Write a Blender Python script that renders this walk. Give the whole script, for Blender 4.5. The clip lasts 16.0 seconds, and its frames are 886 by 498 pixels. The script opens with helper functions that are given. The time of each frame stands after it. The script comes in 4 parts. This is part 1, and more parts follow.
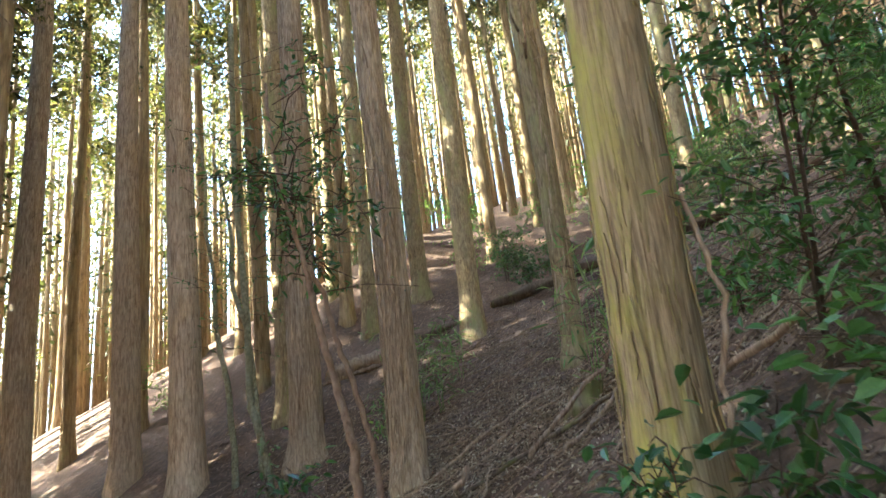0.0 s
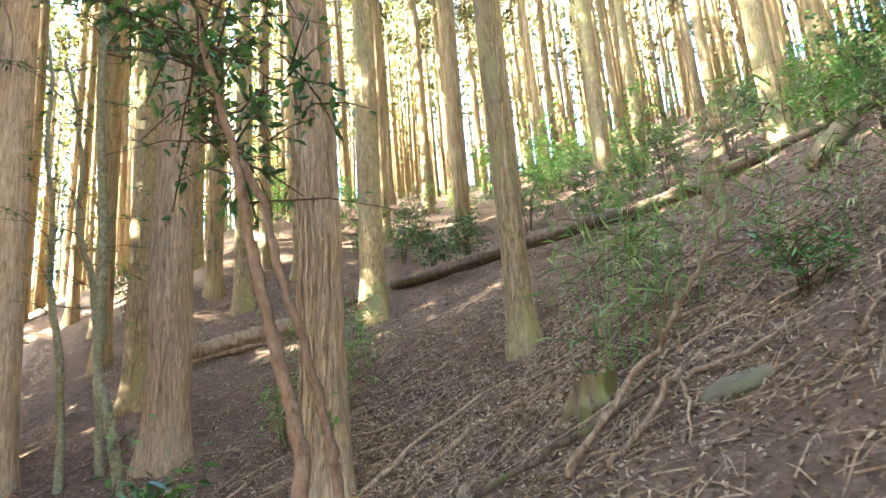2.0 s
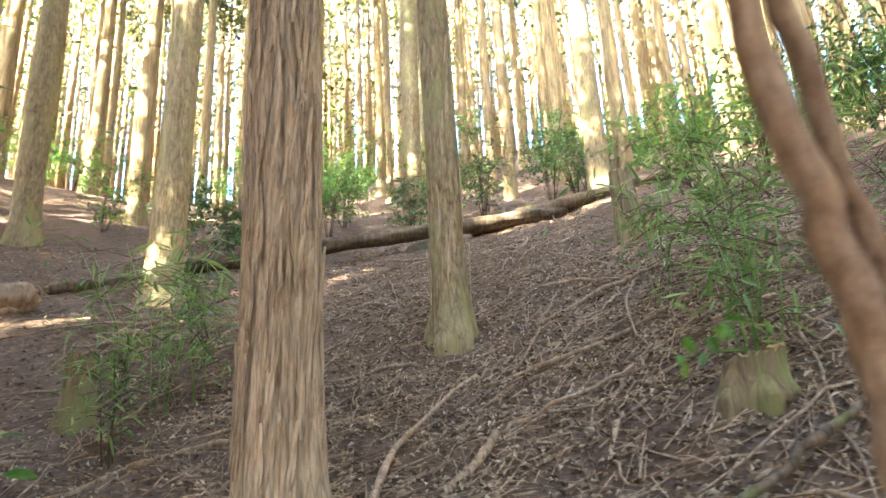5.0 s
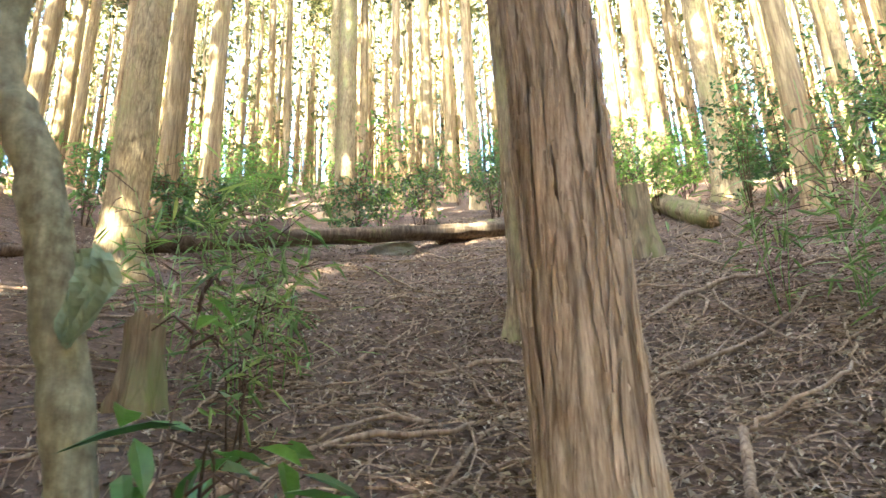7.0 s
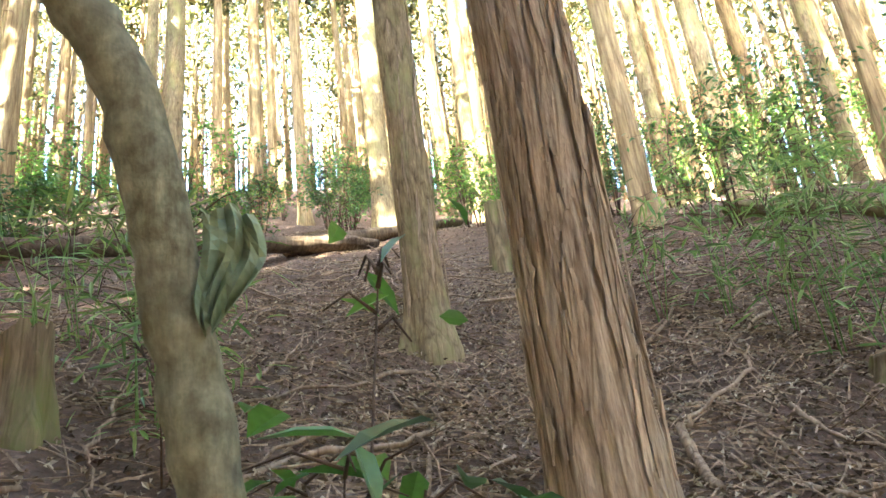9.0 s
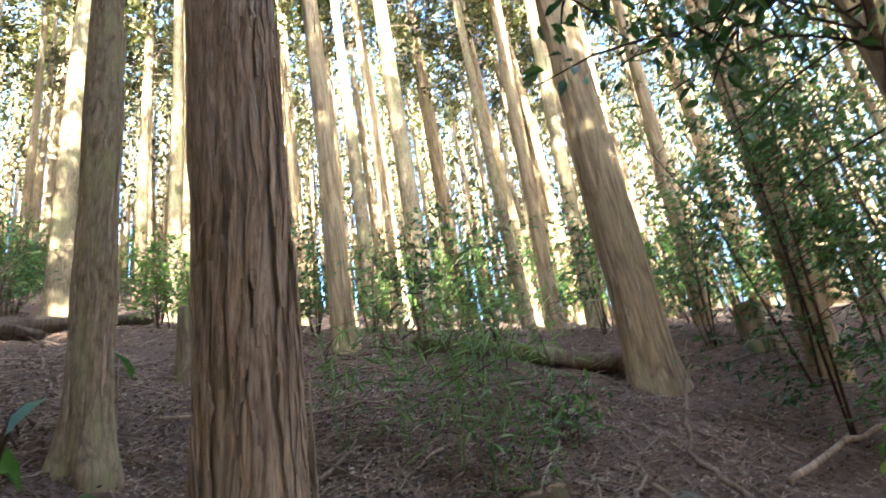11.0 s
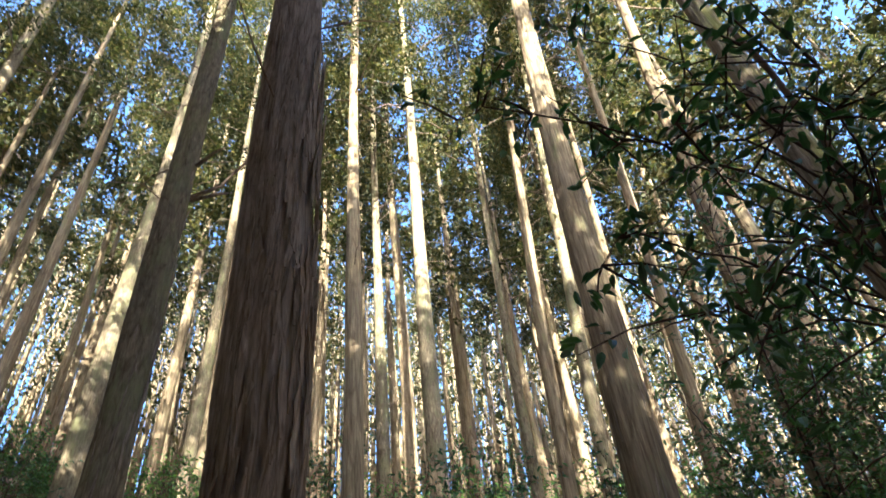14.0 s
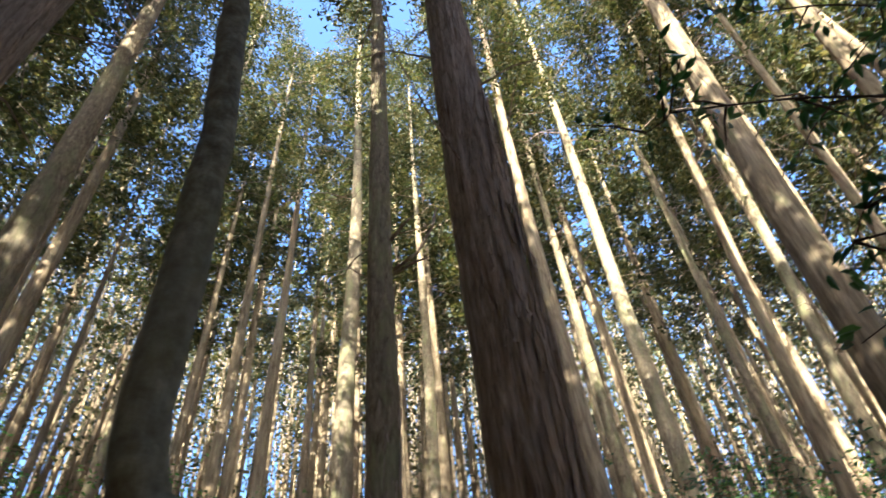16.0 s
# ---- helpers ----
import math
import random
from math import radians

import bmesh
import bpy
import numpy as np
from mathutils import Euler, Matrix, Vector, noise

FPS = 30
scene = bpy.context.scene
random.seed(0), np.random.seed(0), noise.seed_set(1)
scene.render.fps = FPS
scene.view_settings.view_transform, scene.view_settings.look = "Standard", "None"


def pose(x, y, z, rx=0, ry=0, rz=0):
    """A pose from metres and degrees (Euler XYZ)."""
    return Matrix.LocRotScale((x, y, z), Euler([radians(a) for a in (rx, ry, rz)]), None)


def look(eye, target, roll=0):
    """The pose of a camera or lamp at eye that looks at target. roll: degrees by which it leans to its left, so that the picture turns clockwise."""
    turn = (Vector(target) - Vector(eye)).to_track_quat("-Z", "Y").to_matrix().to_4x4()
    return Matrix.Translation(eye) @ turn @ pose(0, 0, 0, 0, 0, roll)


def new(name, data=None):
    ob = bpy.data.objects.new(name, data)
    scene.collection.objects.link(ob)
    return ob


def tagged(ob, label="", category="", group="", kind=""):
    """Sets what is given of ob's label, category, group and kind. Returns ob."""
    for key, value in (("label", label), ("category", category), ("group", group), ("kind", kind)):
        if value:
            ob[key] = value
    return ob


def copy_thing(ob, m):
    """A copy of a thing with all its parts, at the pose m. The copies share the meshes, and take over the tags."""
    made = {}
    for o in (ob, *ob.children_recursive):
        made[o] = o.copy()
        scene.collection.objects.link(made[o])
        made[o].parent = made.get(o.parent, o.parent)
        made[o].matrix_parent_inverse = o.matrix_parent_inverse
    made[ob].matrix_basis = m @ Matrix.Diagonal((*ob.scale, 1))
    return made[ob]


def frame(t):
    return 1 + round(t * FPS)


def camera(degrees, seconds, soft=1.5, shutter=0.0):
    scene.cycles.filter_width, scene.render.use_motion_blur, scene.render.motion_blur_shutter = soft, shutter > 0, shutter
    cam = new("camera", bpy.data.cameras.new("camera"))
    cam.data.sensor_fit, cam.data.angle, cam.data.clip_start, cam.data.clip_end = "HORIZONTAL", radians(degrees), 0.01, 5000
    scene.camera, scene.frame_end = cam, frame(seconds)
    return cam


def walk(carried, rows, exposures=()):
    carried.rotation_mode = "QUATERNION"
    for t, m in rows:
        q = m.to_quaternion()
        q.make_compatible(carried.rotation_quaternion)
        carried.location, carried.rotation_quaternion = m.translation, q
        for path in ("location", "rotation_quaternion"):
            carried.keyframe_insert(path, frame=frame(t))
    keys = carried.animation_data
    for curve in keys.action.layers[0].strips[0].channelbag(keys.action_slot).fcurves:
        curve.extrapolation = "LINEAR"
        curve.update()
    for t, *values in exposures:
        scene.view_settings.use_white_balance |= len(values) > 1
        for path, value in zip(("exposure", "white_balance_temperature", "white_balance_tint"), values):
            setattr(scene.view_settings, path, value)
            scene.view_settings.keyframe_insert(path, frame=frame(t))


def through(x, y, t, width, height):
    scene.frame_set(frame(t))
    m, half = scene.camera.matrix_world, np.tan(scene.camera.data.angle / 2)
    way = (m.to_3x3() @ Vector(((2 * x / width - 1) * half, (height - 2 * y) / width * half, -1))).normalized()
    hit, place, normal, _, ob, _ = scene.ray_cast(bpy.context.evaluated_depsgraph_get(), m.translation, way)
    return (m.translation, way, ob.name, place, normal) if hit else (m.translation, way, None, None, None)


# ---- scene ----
cam = camera(64.7, 16.0, soft=1.5, shutter=0.35)
PATH = [
    (0, (2.34, -7.086, 1.553), (1.917, -5.217, 2.125), -6.8),
    (0.5, (2.015, -6.769, 1.553), (1.701, -4.902, 2.198), -5.2),
    (1, (1.712, -6.393, 1.519), (1.559, -4.482, 2.091), -4.3),
    (1.5, (1.457, -5.809, 1.631), (1.388, -3.868, 2.108), -5.4),
    (2, (1.156, -5.406, 1.691), (1.14, -3.477, 2.222), -4.7),
    (2.5, (0.912, -5.002, 1.699), (1.044, -3.087, 2.263), -5.5),
    (3, (0.736, -4.643, 1.772), (1.054, -2.756, 2.352), -7.8),
    (3.5, (0.464, -4.307, 1.803), (0.939, -2.45, 2.377), -7.0),
    (3.7, (0.322, -4.216, 1.832), (0.854, -2.369, 2.384), -6.8),
    (5.8, (-1.091, -2.133, 1.46), (0.114, -0.708, 2.18), -2.1),
    (6, (-1.211, -1.972, 1.462), (0.125, -0.658, 2.159), -3.6),
    (6.5, (-1.533, -1.603, 1.485), (-0.236, -0.229, 2.144), -2.3),
    (7, (-1.768, -1.397, 1.527), (-0.554, 0.04, 2.206), -2.3),
    (7.5, (-1.823, -1.247, 1.5), (-0.557, 0.142, 2.184), -3.3),
    (8, (-1.879, -1.017, 1.491), (-0.352, 0.096, 2.148), -7.3),
    (8.2, (-1.932, -0.947, 1.5), (-0.38, 0.125, 2.165), -7.4),
    (10.3, (-2.165, -0.765, 1.617), (-0.417, -0.166, 2.382), -8.9),
    (10.5, (-2.141, -0.821, 1.625), (-0.352, -0.39, 2.408), -9.8),
    (11, (-2.099, -0.858, 1.645), (-0.302, -0.672, 2.503), -10.0),
    (11.5, (-2.095, -0.886, 1.671), (-0.335, -0.815, 2.619), -9.1),
    (12, (-2.116, -0.921, 1.683), (-0.396, -0.897, 2.703), -8.8),
    (12.5, (-2.123, -0.936, 1.72), (-0.454, -0.864, 2.82), -7.0),
    (13, (-2.101, -0.89, 1.758), (-0.492, -0.792, 2.941), -5.8),
    (13.5, (-2.1, -0.879, 1.781), (-0.573, -0.763, 3.067), -6.1),
    (14, (-2.109, -0.864, 1.796), (-0.675, -0.727, 3.184), -6.7),
    (14.5, (-2.12, -0.83, 1.815), (-0.772, -0.659, 3.282), -8.0),
    (15, (-2.148, -0.8, 1.822), (-0.862, -0.53, 3.329), -7.9),
    (15.5, (-2.186, -0.768, 1.811), (-0.932, -0.355, 3.313), -6.6),
    (16, (-2.24, -0.707, 1.808), (-1.034, -0.131, 3.296), -6.0),
]
EXPOSURE = [(0, 4.7, 5150, 0), (1.5, 5.5, 5300, -1), (2.5, 5.6, 5350, -1), (3.7, 5.65, 5450, 1), (8.2, 5.65, 5450, 1), (10.3, 5.15, 5200, 4), (11, 4.6, 4950, 7), (11.5, 4.15, 4850, 8), (13, 3.4, 4800, 8), (14, 3.1, 4800, 9), (16, 2.9, 4850, 10)]
walk(cam, [(t, look(eye, target, roll)) for t, eye, target, roll in PATH], EXPOSURE)

# ---- light: low clear sun from the open downhill side, blue sky ----
SUN_FROM = Vector((-0.84, -0.22, 0.50)).normalized()
world = bpy.data.worlds.new("world")
scene.world = world
world.use_nodes = True
wn = world.node_tree
sky = wn.nodes.new("ShaderNodeTexSky")
sky.sky_type, sky.sun_disc = "NISHITA", False
sky.dust_density, sky.air_density = 4.0, 1.0
sky.sun_elevation = math.asin(SUN_FROM.z)
sky.sun_rotation = math.atan2(SUN_FROM.x, SUN_FROM.y)
back = wn.nodes["Background"]
back.inputs["Strength"].default_value = 0.10
wn.links.new(sky.outputs[0], back.inputs[0])
sun = new("sun", bpy.data.lights.new("sun", "SUN"))
sun.data.energy, sun.data.angle, sun.data.color = 5.0, radians(0.5), (1.0, 0.82, 0.56)
sun.matrix_world = look(SUN_FROM * 40, (0, 0, 0))


# ---- materials ----
class Nodes:
    """Short hands for building one node material."""

    def __init__(self, name):
        self.mat = bpy.data.materials.new(name)
        self.mat.use_nodes = True
        self.tree = self.mat.node_tree
        self.bsdf = self.tree.nodes["Principled BSDF"]
        self.out = self.tree.nodes["Material Output"]

    def add(self, kind, **inputs):
        n = self.tree.nodes.new(kind)
        for k, v in inputs.items():
            n.inputs[k.replace("_", " ")].default_value = v
        return n

    def link(self, a, b):
        self.tree.links.new(a, b)

    def coords(self, scale=(1, 1, 1), kind="Object"):
        c = self.add("ShaderNodeTexCoord")
        m = self.add("ShaderNodeMapping")
        m.inputs["Scale"].default_value = scale
        self.link(c.outputs[kind], m.inputs[0])
        return m.outputs[0]

    def noise(self, vec, scale, detail=5.0, rough=0.6):
        n = self.add("ShaderNodeTexNoise", Scale=scale, Detail=detail, Roughness=rough)
        self.link(vec, n.inputs["Vector"])
        return n.outputs["Fac"]

    def ramp(self, fac, *stops):
        r = self.add("ShaderNodeValToRGB")
        while len(r.color_ramp.elements) < len(stops):
            r.color_ramp.elements.new(0.5)
        for e, (p, c) in zip(r.color_ramp.elements, stops):
            e.position, e.color = p, (*c, 1)
        self.link(fac, r.inputs[0])
        return r.outputs[0]

    def mix(self, fac, a, b, mode="MIX"):
        m = self.add("ShaderNodeMix")
        m.data_type, m.blend_type = "RGBA", mode
        for sock, v in ((m.inputs[0], fac), (m.inputs[6], a), (m.inputs[7], b)):
            if isinstance(v, (int, float)):
                sock.default_value = v
            elif isinstance(v, tuple):
                sock.default_value = (*v, 1)
            else:
                self.link(v, sock)
        return m.outputs[2]

    def bump(self, height, strength=0.5, distance=0.02):
        b = self.add("ShaderNodeBump", Strength=strength, Distance=distance)
        self.link(height, b.inputs["Height"])
        self.link(b.outputs[0], self.bsdf.inputs["Normal"])

    def done(self, color, rough=0.85, specular=0.25):
        if isinstance(color, tuple):
            self.bsdf.inputs["Base Color"].default_value = (*color, 1)
        else:
            self.link(color, self.bsdf.inputs["Base Color"])
        self.bsdf.inputs["Roughness"].default_value = rough
        self.bsdf.inputs["Specular IOR Level"].default_value = specular
        return self.mat


def bark_material(name, dark, mid, light, moss=None, moss_amount=0.0, stretch=0.10, scale=34, side=None):
    n = Nodes(name)
    v = n.coords((1, 1, stretch))
    strips = n.noise(v, scale, 6, 0.65)
    fine = n.noise(n.coords((1, 1, 0.12)), scale * 3.2, 4, 0.7)
    blotch = n.noise(n.coords((1, 1, 0.5)), 2.4, 3, 0.5)
    col = n.ramp(strips, (0.30, dark), (0.47, mid), (0.66, light))
    col = n.mix(0.55, col, n.ramp(fine, (0.3, dark), (0.7, light)), "OVERLAY")
    col = n.mix(n.ramp(blotch, (0.35, (0, 0, 0)), (0.7, (0.55, 0.55, 0.55))), col, mid)
    crack = n.add("ShaderNodeTexVoronoi", Scale=scale * 0.55, Randomness=1.0)
    crack.feature = "DISTANCE_TO_EDGE"
    n.link(n.coords((1, 1, stretch * 0.9)), crack.inputs["Vector"])
    gap = n.ramp(crack.outputs["Distance"], (0.0, (0.48, 0.42, 0.37)), (0.08, (1, 1, 1)))
    col = n.mix(0.55 if stretch < 0.3 else 0.0, col, gap, "MULTIPLY")
    # flakes that break the long strips crosswise
    flake = n.add("ShaderNodeTexVoronoi", Scale=scale * 0.8, Randomness=1.0)
    n.link(n.coords((1, 1, stretch * 2.6)), flake.inputs["Vector"])
    shade = n.ramp(flake.outputs["Color"], (0.1, (0.76, 0.75, 0.73)), (0.8, (1.12, 1.12, 1.1)))
    col = n.mix(0.75 if stretch < 0.3 else 0.25, col, shade, "MULTIPLY")
    info = n.add("ShaderNodeObjectInfo")
    hsv = n.add("ShaderNodeHueSaturation")
    val = n.add("ShaderNodeMapRange", To_Min=0.8, To_Max=1.2)
    n.link(info.outputs["Random"], val.inputs["Value"])
    n.link(val.outputs[0], hsv.inputs["Value"])
    n.link(col, hsv.inputs["Color"])
    col = hsv.outputs[0]
    if moss:
        m = n.noise(n.coords((1, 1, 0.35)), 3.1, 6, 0.7)
        lo = 0.72 - moss_amount
        cover = n.ramp(m, (lo, (0, 0, 0)), (lo + 0.16, (0.85, 0.85, 0.85)))
        if side:
            # moss on one flank only, its yellow painting in the sun that falls there
            facing = n.add("ShaderNodeVectorMath")
            facing.operation = "DOT_PRODUCT"
            facing.inputs[1].default_value = side
            n.link(n.add("ShaderNodeNewGeometry").outputs["Normal"], facing.inputs[0])
            cover = n.mix(n.ramp(facing.outputs["Value"], (0.25, (0.12, 0.12, 0.12)), (0.75, (1, 1, 1))), (0.0, 0.0, 0.0), cover)
        col = n.mix(cover, col, moss)
    n.bump(n.mix(0.35, n.mix(0.5 if stretch < 0.3 else 0.0, n.mix(0.4, strips, fine), gap), shade), 0.9, 0.012)
    return n.done(col, 0.9, 0.15)


M_BARK = bark_material("cypress_bark", (0.13, 0.084, 0.055), (0.385, 0.315, 0.23), (0.57, 0.49, 0.385), (0.21, 0.205, 0.11), 0.11, 0.10, 38)
M_BARK_GREY = bark_material("grey_bark", (0.12, 0.09, 0.058), (0.285, 0.232, 0.15), (0.46, 0.39, 0.25), (0.25, 0.24, 0.10), 0.23, 0.2)
M_BARK_SUNNY_MOSS = bark_material("sunny_mossy_bark", (0.10, 0.07, 0.045), (0.29, 0.23, 0.15), (0.48, 0.40, 0.28), (0.36, 0.33, 0.08), 0.30, 0.045, 38, (-0.86, -0.5, 0.0))
M_BARK_FAR = bark_material("far_bark", (0.12, 0.085, 0.054), (0.30, 0.235, 0.145), (0.47, 0.39, 0.245), (0.26, 0.245, 0.10), 0.16, 0.08, 20)
M_SAPLING = bark_material("sapling_bark", (0.10, 0.066, 0.046), (0.215, 0.155, 0.112), (0.32, 0.25, 0.19), None, 0, 0.5, 30)
M_LICHEN = bark_material("lichen_bark", (0.075, 0.068, 0.045), (0.20, 0.19, 0.13), (0.37, 0.365, 0.27), (0.12, 0.125, 0.055), 0.17, 0.8, 30)
M_DARKSTEM = bark_material("dark_stem", (0.05, 0.035, 0.025), (0.10, 0.07, 0.05), (0.17, 0.12, 0.09), None, 0, 0.6, 30)
M_DEADWOOD = bark_material("dead_wood", (0.12, 0.085, 0.062), (0.28, 0.215, 0.155), (0.46, 0.375, 0.29), (0.17, 0.18, 0.07), 0.04, 0.10, 26)
M_ROTTEN = bark_material("rotten_log_bark", (0.045, 0.032, 0.024), (0.13, 0.098, 0.07), (0.28, 0.225, 0.17), (0.14, 0.16, 0.05), 0.14, 0.12, 22)
M_STUMP = bark_material("stump_wood", (0.07, 0.055, 0.035), (0.19, 0.15, 0.095), (0.33, 0.27, 0.18), (0.14, 0.15, 0.05), 0.25, 0.12, 24)


def leaf_material(name, dark, mid, light, rough=0.42, through=0.30, specular=0.4):
    n = Nodes(name)
    geo = n.add("ShaderNodeNewGeometry")
    col = n.ramp(geo.outputs["Random Per Island"], (0.0, dark), (0.55, mid), (1.0, light))
    vein = n.noise(n.coords(), 60, 2, 0.5)
    col = n.mix(0.25, col, n.ramp(vein, (0.35, (0.3, 0.3, 0.3)), (0.65, (0.75, 0.75, 0.75))), "OVERLAY")
    mat = n.done(col, rough, specular)
    tr = n.add("ShaderNodeBsdfTranslucent")
    bright = n.mix(1.0, col, (1.5, 1.6, 0.7), "MULTIPLY")
    n.link(bright, tr.inputs["Color"])
    mixer = n.add("ShaderNodeMixShader")
    mixer.inputs[0].default_value = through
    n.link(n.bsdf.outputs[0], mixer.inputs[1])
    n.link(tr.outputs[0], mixer.inputs[2])
    n.link(mixer.outputs[0], n.out.inputs["Surface"])
    return mat


M_NEEDLE = leaf_material("cypress_foliage", (0.034, 0.04, 0.02), (0.075, 0.078, 0.034), (0.19, 0.15, 0.07), 0.65, 0.26, 0.15)
M_LEAF = leaf_material("evergreen_leaf", (0.018, 0.05, 0.016), (0.04, 0.10, 0.028), (0.085, 0.17, 0.045), 0.30, 0.25, 0.5)
M_LEAF_LIGHT = leaf_material("young_leaf", (0.05, 0.12, 0.025), (0.10, 0.20, 0.04), (0.20, 0.30, 0.07), 0.4, 0.40, 0.35)
M_LEAF_MID = leaf_material("seedling_leaf", (0.035, 0.085, 0.024), (0.07, 0.15, 0.04), (0.13, 0.23, 0.065), 0.35, 0.32, 0.45)
M_BAMBOO = leaf_material("bamboo_leaf", (0.075, 0.13, 0.05), (0.14, 0.22, 0.08), (0.25, 0.32, 0.13), 0.45, 0.35, 0.35)
M_LITTER = leaf_material("dry_leaf", (0.05, 0.033, 0.024), (0.165, 0.115, 0.082), (0.50, 0.42, 0.335), 0.75, 0.10, 0.25)
M_WITHERED = leaf_material("withered_leaf", (0.15, 0.19, 0.12), (0.18, 0.225, 0.14), (0.21, 0.25, 0.16), 0.7, 0.1, 0.2)


def soil_material():
    n = Nodes("forest_soil")
    v = n.coords()
    big = n.noise(v, 0.55, 5, 0.6)
    mid = n.noise(v, 5.0, 6, 0.65)
    fine = n.noise(v, 42.0, 5, 0.75)
    chips = n.add("ShaderNodeTexVoronoi", Scale=26.0)
    n.link(v, chips.inputs["Vector"])
    base = n.ramp(mid, (0.28, (0.038, 0.026, 0.019)), (0.5, (0.085, 0.06, 0.045)), (0.72, (0.15, 0.108, 0.08)))
    bits = n.ramp(chips.outputs["Color"], (0.3, (0.055, 0.034, 0.024)), (0.6, (0.15, 0.095, 0.066)), (0.86, (0.31, 0.21, 0.15)))
    col = n.mix(n.ramp(fine, (0.42, (0, 0, 0)), (0.6, (0.7, 0.7, 0.7))), base, bits)
    col = n.mix(n.ramp(big, (0.42, (0, 0, 0)), (0.66, (0.45, 0.45, 0.45))), col, (0.12, 0.075, 0.05))
    n.bump(n.mix(0.5, fine, chips.outputs["Distance"]), 0.8, 0.03)
    return n.done(col, 0.95, 0.1)


M_SOIL = soil_material()


def cut_material():
    n = Nodes("cut_wood")
    v = n.coords()
    col = n.ramp(n.noise(v, 14, 6, 0.7), (0.3, (0.16, 0.10, 0.05)), (0.6, (0.38, 0.26, 0.14)), (0.8, (0.50, 0.37, 0.22)))
    n.bump(n.noise(v, 40, 4, 0.7), 0.6, 0.01)
    return n.done(col, 0.9, 0.1)


M_CUT = cut_material()


def stone_material():
    n = Nodes("mossy_stone")
    v = n.coords()
    col = n.ramp(n.noise(v, 7, 7, 0.7), (0.3, (0.07, 0.06, 0.042)), (0.6, (0.145, 0.125, 0.09)), (0.8, (0.20, 0.175, 0.13)))
    col = n.mix(n.ramp(n.noise(v, 3, 5, 0.6), (0.42, (0, 0, 0)), (0.62, (0.8, 0.8, 0.8))), col, (0.105, 0.10, 0.05))
    n.bump(n.noise(v, 22, 6, 0.7), 0.7, 0.02)
    return n.done(col, 0.92, 0.2)


M_STONE = stone_material()


# ---- building helpers ----
def ground_z(x, y):
    """Height of the hillside; works on numbers and arrays."""
    a, b = np.clip(x, -4, 7), np.clip(y, -8, 13)
    hollow = 0.2 * np.exp(-((x - 1.3) ** 2 + (y - 1.0) ** 2) / 2.0)
    return 1.35 + 0.334 * x + 0.386 * y - 0.027 * a * b + 0.0078 * b * b + 0.0193 * a * a - hollow


def mesh_from(name, verts, faces, material, smooth=False):
    me = bpy.data.meshes.new(name)
    me.from_pydata([tuple(v) for v in verts], [], [tuple(int(i) for i in f) for f in faces])
    me.materials.append(material)
    if smooth:
        me.polygons.foreach_set("use_smooth", [True] * len(me.polygons))
    me.update()
    return me


def part(name, me, parent, label=""):
    ob = new(name, me)
    ob.parent = parent
    return tagged(ob, label)


def thing(name, x, y, z, label, category, group="", turn=0.0):
    ob = new(name)
    ob.empty_display_size = 0.2
    ob.matrix_basis = pose(x, y, z, 0, 0, turn)
    return tagged(ob, label, category, group)


def hash_noise(rng, shape_a, shape_b, cells_a, cells_b, wrap):
    """A smooth random field over a grid of angles and heights."""
    grid = rng.standard_normal((cells_a, cells_b + 2))
    a = np.linspace(0, cells_a, shape_a, endpoint=False)
    b = np.linspace(0, cells_b, shape_b)
    ia, ib = np.floor(a).astype(int), np.floor(b).astype(int)
    fa, fb = a - ia, b - ib
    fa, fb = fa * fa * (3 - 2 * fa), fb * fb * (3 - 2 * fb)
    ja = (ia + 1) % cells_a if wrap else np.minimum(ia + 1, cells_a - 1)
    ia = ia % cells_a
    g00, g10 = grid[np.ix_(ia, ib)], grid[np.ix_(ja, ib)]
    g01, g11 = grid[np.ix_(ia, ib + 1)], grid[np.ix_(ja, ib + 1)]
    fa, fb = fa[:, None], fb[None, :]
    return (g00 * (1 - fa) + g10 * fa) * (1 - fb) + (g01 * (1 - fa) + g11 * fa) * fb


